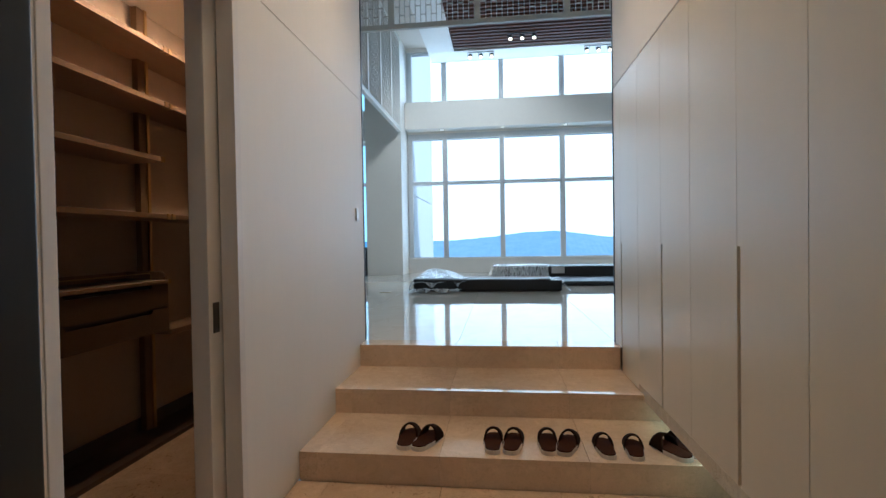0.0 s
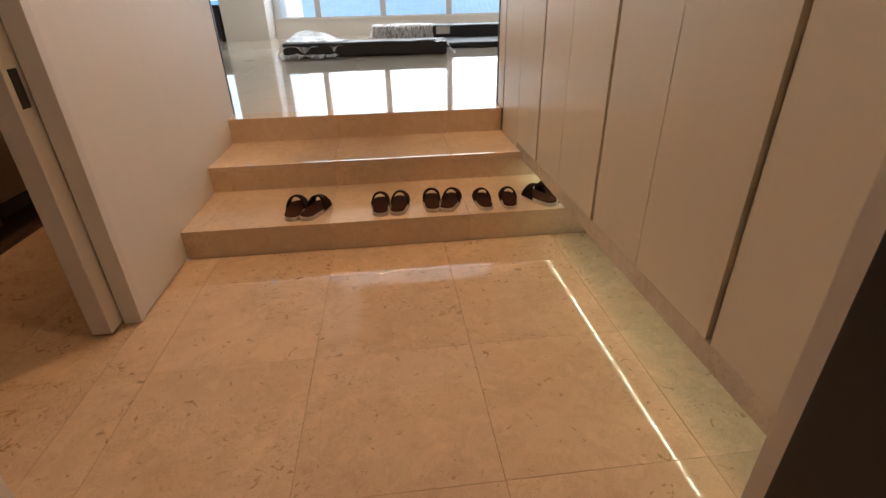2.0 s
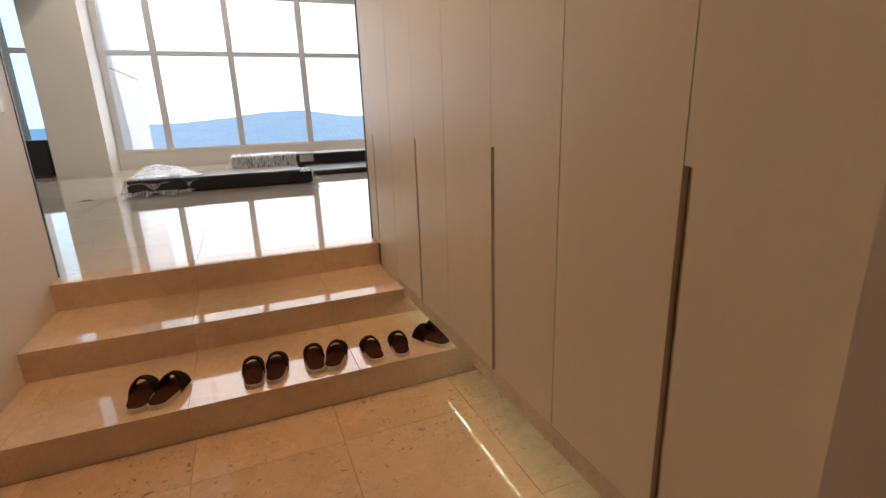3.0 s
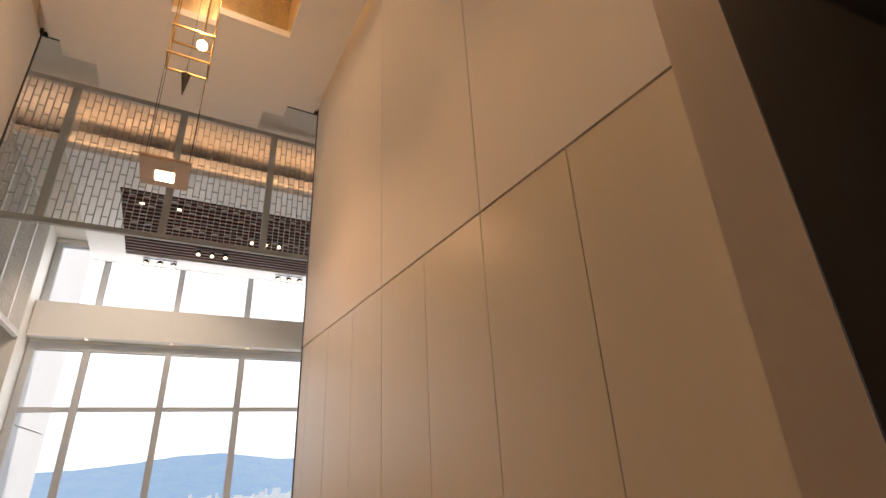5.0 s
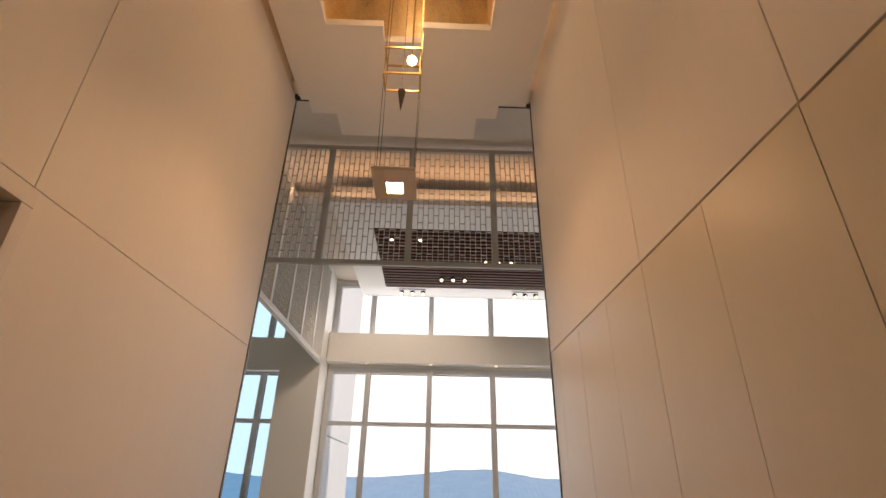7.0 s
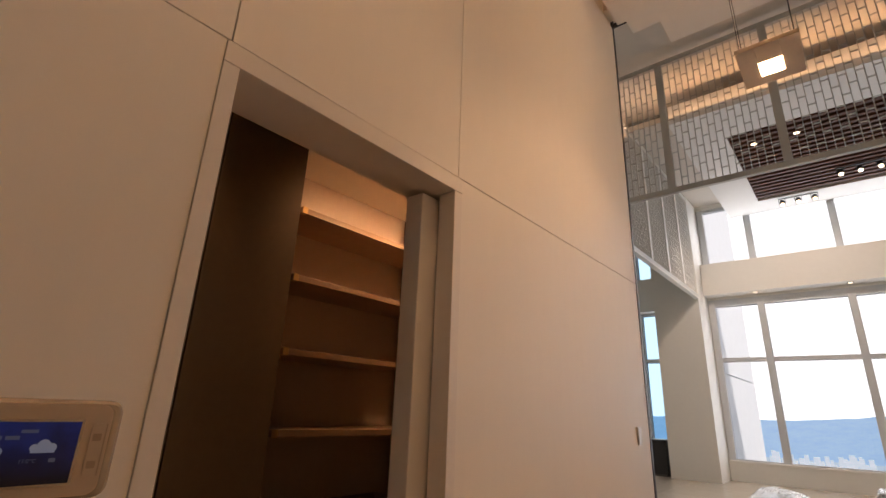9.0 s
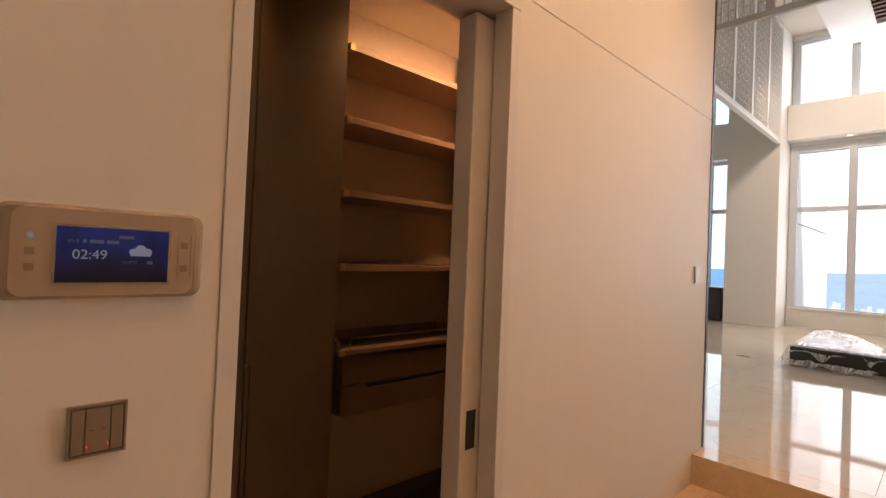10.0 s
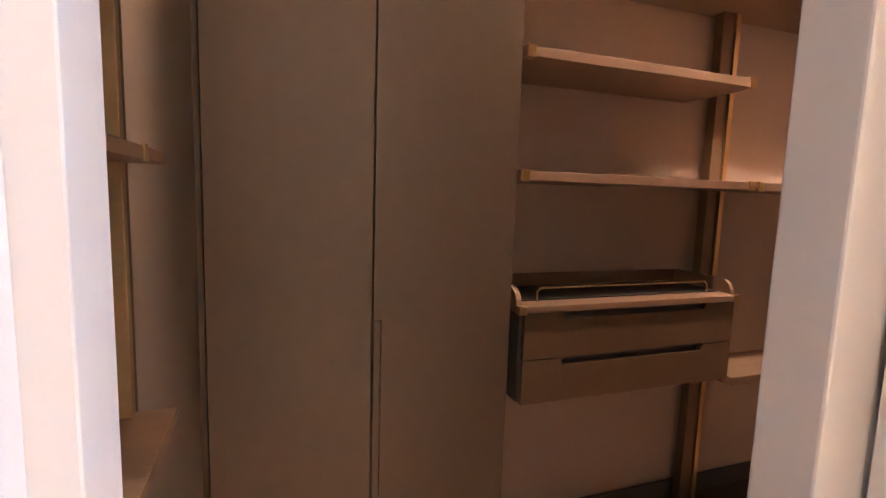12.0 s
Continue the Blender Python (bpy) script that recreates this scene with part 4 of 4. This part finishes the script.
for y0, y1 in ((-1.742, -1.737), (-1.732, -1.712), (-1.708, -1.690)):
    part("date_bar", box(0.0186, y0, 1.616, 0.0188, y1, 1.622), SCREENDIM, screen)
text_on_wall("17.0℃", 0.008, -1.684, 1.581, 0.0187, SCREENDIM, "temperature", screen)
for y0, z0, y1, z1 in ((-1.645, 1.581, -1.636, 1.587), (-1.690, 1.626, -1.668, 1.631)):
    part("caption_bar", box(0.0186, y0, z0, 0.0188, y1, z1), SCREENDIM, screen)
bm = bmesh.new()
for dy, dz, r in ((-0.012, 0.001, 0.006), (0.0, 0.005, 0.009), (0.011, 0.001, 0.007)):
    bmesh.ops.create_cone(bm, cap_ends=True, segments=20, radius1=r, radius2=r, depth=0.0003,
                          matrix=Matrix.Translation((0.0187, -1.656 + dy, 1.602 + dz)) @ Matrix.Rotation(radians(90), 4, "Y"))
add_box(bm, 0.01855, -1.672, 1.5955, 0.01885, -1.640, 1.602)
part("cloud_symbol", bm, SCREENTEXT, screen)
part("button_plate", rounded(-1.594, 1.556, -1.573, 1.640, 0.004, 0.017, 0.0188), BEIGEPLASTIC, icom)
part("button_plate", rounded(-1.822, 1.556, -1.800, 1.640, 0.004, 0.017, 0.0188), BEIGEPLASTIC, icom)
part("slot", box(0.0172, -1.5725, 1.556, 0.0184, -1.571, 1.640), SWITCHM, icom)
for yy, zz in ((-1.584, 1.618), (-1.584, 1.574), (-1.811, 1.600), (-1.811, 1.574)):
    part("button", rounded(yy - 0.0065, zz - 0.006, yy + 0.0065, zz + 0.006, 0.002, 0.0188, 0.0194), SWITCHM, icom)
bm = bmesh.new()
bmesh.ops.create_cone(bm, cap_ends=True, segments=18, radius1=0.0045, radius2=0.0045, depth=0.0008,
                      matrix=Matrix.Translation((0.0192, -1.811, 1.626)) @ Matrix.Rotation(radians(90), 4, "Y"))
part("home_light", bm, SCREENTEXT, icom, "white lit round key")

sw = thing("light_switch", "bronze two-key light switch with red pilot lights", "light switch", (0.01, -1.705, 1.29))
part("rim", boxes((0.0005, -1.749, 1.243, 0.010, -1.745, 1.333), (0.0005, -1.666, 1.243, 0.010, -1.662, 1.333), (0.0005, -1.745, 1.243, 0.010, -1.666, 1.247),
                  (0.0005, -1.745, 1.329, 0.010, -1.666, 1.333)), SWITCHM, sw)
part("back_plate", box(0.0005, -1.7448, 1.2472, 0.006, -1.6662, 1.3288), CORE, sw, "dark recess behind the keys")
for y0, y1 in ((-1.7430, -1.7250), (-1.7235, -1.6875), (-1.6860, -1.6680)):
    part("key", box(0.0062, y0, 1.2495, 0.0105, y1, 1.3265, 0.0008), SWITCHM, sw)
for y in (-1.7205, -1.690):
    part("pilot_light", box(0.0105, y - 0.0007, 1.2590, 0.0112, y + 0.0007, 1.2635), PILOT, sw, "small red pilot light")
for y in (-1.714, -1.697):
    part("key_mark", box(0.0105, y - 0.003, 1.288, 0.0109, y + 0.003, 1.2895), CORE, sw)
sw2 = thing("light_switch", "slim satin steel switch at the end of the panel wall", "light switch", (0.01, 1.12, 1.59))
part("plate", box(0.0005, 1.166, 1.524, 0.009, 1.228, 1.626, 0.002), STEELPLATE, sw2)
part("key", box(0.0092, 1.172, 1.532, 0.012, 1.208, 1.618, 0.001), STEELPLATE, sw2)

# ---------------------------------------------------------------- walk-in closet
BX = -1.43
for nm, row in (("wall_closet_west", (BX - 0.12, -2.5, 0, BX, 1.23, 3.1)), ("wall_closet_north", (BX, 1.15, 0, -0.2, 1.23, 3.1)),
                ("wall_closet_south", (BX, -2.1, 0, -0.2, -1.98, 3.1))):
    solid(nm, box(*row), FABRIC, "taupe fabric-covered wall of the walk-in closet", "wall", kind="structure")
solid("ceiling_closet", box(BX - 0.12, -2.1, 3.05, -0.2, 1.23, 3.12), CEIL, "plain painted ceiling of the walk-in closet", "ceiling", kind="structure")
ward = thing("wardrobe", "tall bronze-brown wardrobe with two plain doors", "wardrobe", (-1.24, -1.03, 0))
FX = -1.05
part("body", boxes((BX + 0.002, -1.47, 0.0, FX - 0.024, -1.452, 3.03), (BX + 0.002, -0.612, 0.0, FX - 0.006, -0.594, 3.03), (BX + 0.002, -1.452, 0.02, FX - 0.03, -0.612, 3.025)), WARDROBE, ward)
# black strip behind the seam, put in as the shade between the doors
part("gap_shade_strip", box(FX - 0.0285, -1.052, 0.022, FX - 0.0235, -1.006, 3.02), BLACK, ward, "black strip painting the shade between the doors")
part("wardrobe_door", box(FX - 0.022, -1.468, 0.02, FX, -1.0395, 3.025, 0.0015), WARDROBE, ward)
d2 = part("wardrobe_door", prism([(-1.0335, 1.112), (-1.0335, 3.025), (-0.6145, 3.025), (-0.6145, 0.02), (-1.010, 0.02), (-1.010, 1.112)], FX - 0.022, FX, "x"), WARDROBE, ward)
part("grip_strip", boxes((FX - 0.022, -1.0315, 0.02, FX - 0.004, -1.0125, 1.108), (FX - 0.022, -1.034, 0.02, FX - 0.014, -1.0315, 1.108)), WARDROBE, d2)
filler = thing("closet_partition", "bronze upright panel between wardrobe and side shelves", "partition", (-1.2, -1.5, 0))
part("board", box(BX + 0.002, -1.488, 0.0, FX - 0.03, -1.474, 3.03), WARDROBE, filler)

rack = thing("closet_shelving", "open wooden shelving with brass clips on slim bronze posts", "shelving", (-1.25, 0.2, 0))
SF = -1.085
for z, y1 in ((2.69, 1.145), (2.315, 1.145), (1.937, 0.415), (1.556, 1.1)):
    sh = part("shelf", box(BX + 0.004, -0.565, z - 0.028, SF, y1, z + 0.004, 0.002), SHELFW, rack)
    for y in ((-0.565, 0.415 - 0.04) if y1 < 0.5 else (-0.565, 0.42, 0.47)):
        part("clip", box(SF - 0.03, y + 0.004, z - 0.031, SF + 0.004, y + 0.034, z + 0.007, 0.001), BRASS, sh, "brass shelf clip")
part("post", box(-1.40, 0.52, 0.032, -1.355, 0.61, 3.03, 0.003), POSTM, rack)
part("post_edge", box(-1.354, 0.585, 0.032, -1.345, 0.61, 3.03, 0.001), BRASS, rack)
part("side_shelf", box(-1.33, 0.44, 0.74, SF, 1.0, 0.775, 0.002), SHELFW, rack)
low = thing("base_shelf", "low dark base board with a black upstand along the wall", "shelf", (-1.25, 0.3, 0))
part("board", box(BX + 0.004, -0.585, 0.0, -1.125, 1.145, 0.030, 0.002), DARKBOARD, low)
part("upstand", box(BX + 0.004, -0.585, 0.0305, BX + 0.020, 1.145, 0.122, 0.002), CORE, low, "black upstand along the wall")

chest = thing("drawer_unit", "dark leather two-drawer unit with a brass-railed tray top", "drawer unit", (-1.25, -0.08, 0.77))
DX = -1.078
part("case", box(BX + 0.03, -0.535, 0.785, DX - 0.022, 0.398, 1.086), CORE, chest, "black drawer case")


def drawer(z0, z1, name):
    c0, c1, dep = -0.37, 0.247, 0.024
    o = [(-0.526, z0), (0.402, z0), (0.402, z1), (c1 + 0.012, z1), (c1, z1 - dep), (c0, z1 - dep), (c0 - 0.012, z1), (-0.526, z1)]
    return part(name, prism(o, DX - 0.02, DX, "x"), DRAWERW, chest)


drawer(0.780, 0.932, "drawer_front")
drawer(0.936, 1.095, "drawer_front")
tray = part("tray", boxes((BX + 0.03, -0.555, 1.097, SF + 0.02, 0.412, 1.120), (BX + 0.03, -0.555, 1.121, BX + 0.045, 0.412, 1.173), bevel=0.003), SHELFW, chest)
part("tray_liner", box(BX + 0.046, -0.530, 1.1205, SF - 0.06, 0.385, 1.124), BLACK, tray, "black tray liner")
for y in (-0.553, 0.393):
    pr = [(BX + 0.05, 1.1205), (SF - 0.005, 1.1205)] + [(SF - 0.005 - 0.05 * (1 - math.cos(radians(a))), 1.1205 + 0.055 * math.sin(radians(a))) for a in (20, 45, 70, 90)] + [(BX + 0.05, 1.1755)]
    part("tray_side", prism(pr, y, y + 0.018, "y"), SHELFW, tray)
for y in (-0.556, 0.383):
    part("corner_clip", box(SF, y, 1.094, SF + 0.023, y + 0.03, 1.1225, 0.001), BRASS, tray, "brass corner clip")
bm = bmesh.new()
path = [(-0.46, 1.121), (-0.46, 1.158), (-0.447, 1.170), (0.285, 1.170), (0.298, 1.158), (0.298, 1.121)]
for (ya, za), (yb, zb) in zip(path, path[1:]):
    add_rod(bm, (SF - 0.035, ya, za), (SF - 0.035, yb, zb), 0.003, 8)
part("tray_rail", bm, BRASS, tray, "thin brass rail")

srack = thing("side_shelving", "wooden side shelves on a brass upright by the closet door", "shelving", (-0.8, -1.75, 0))
for z in (0.92, 1.555, 2.05):
    sh = part("shelf", box(-1.035, -1.975, z - 0.028, -0.30, -1.533 if z < 1 else -1.545, z, 0.002), SHELFW, srack)
    part("clip", box(-0.86, -1.548, z - 0.031, -0.83, -1.541, z + 0.004, 0.001), BRASS, sh, "brass shelf clip") if z > 1 else None
part("upright", box(-1.03, -1.690, 0.0, -1.0, -1.625, 3.03, 0.002), SATINBRASS, srack)
part("upright_back", box(-1.08, -1.71, 0.0, -1.031, -1.632, 3.03, 0.002), POSTM, srack)
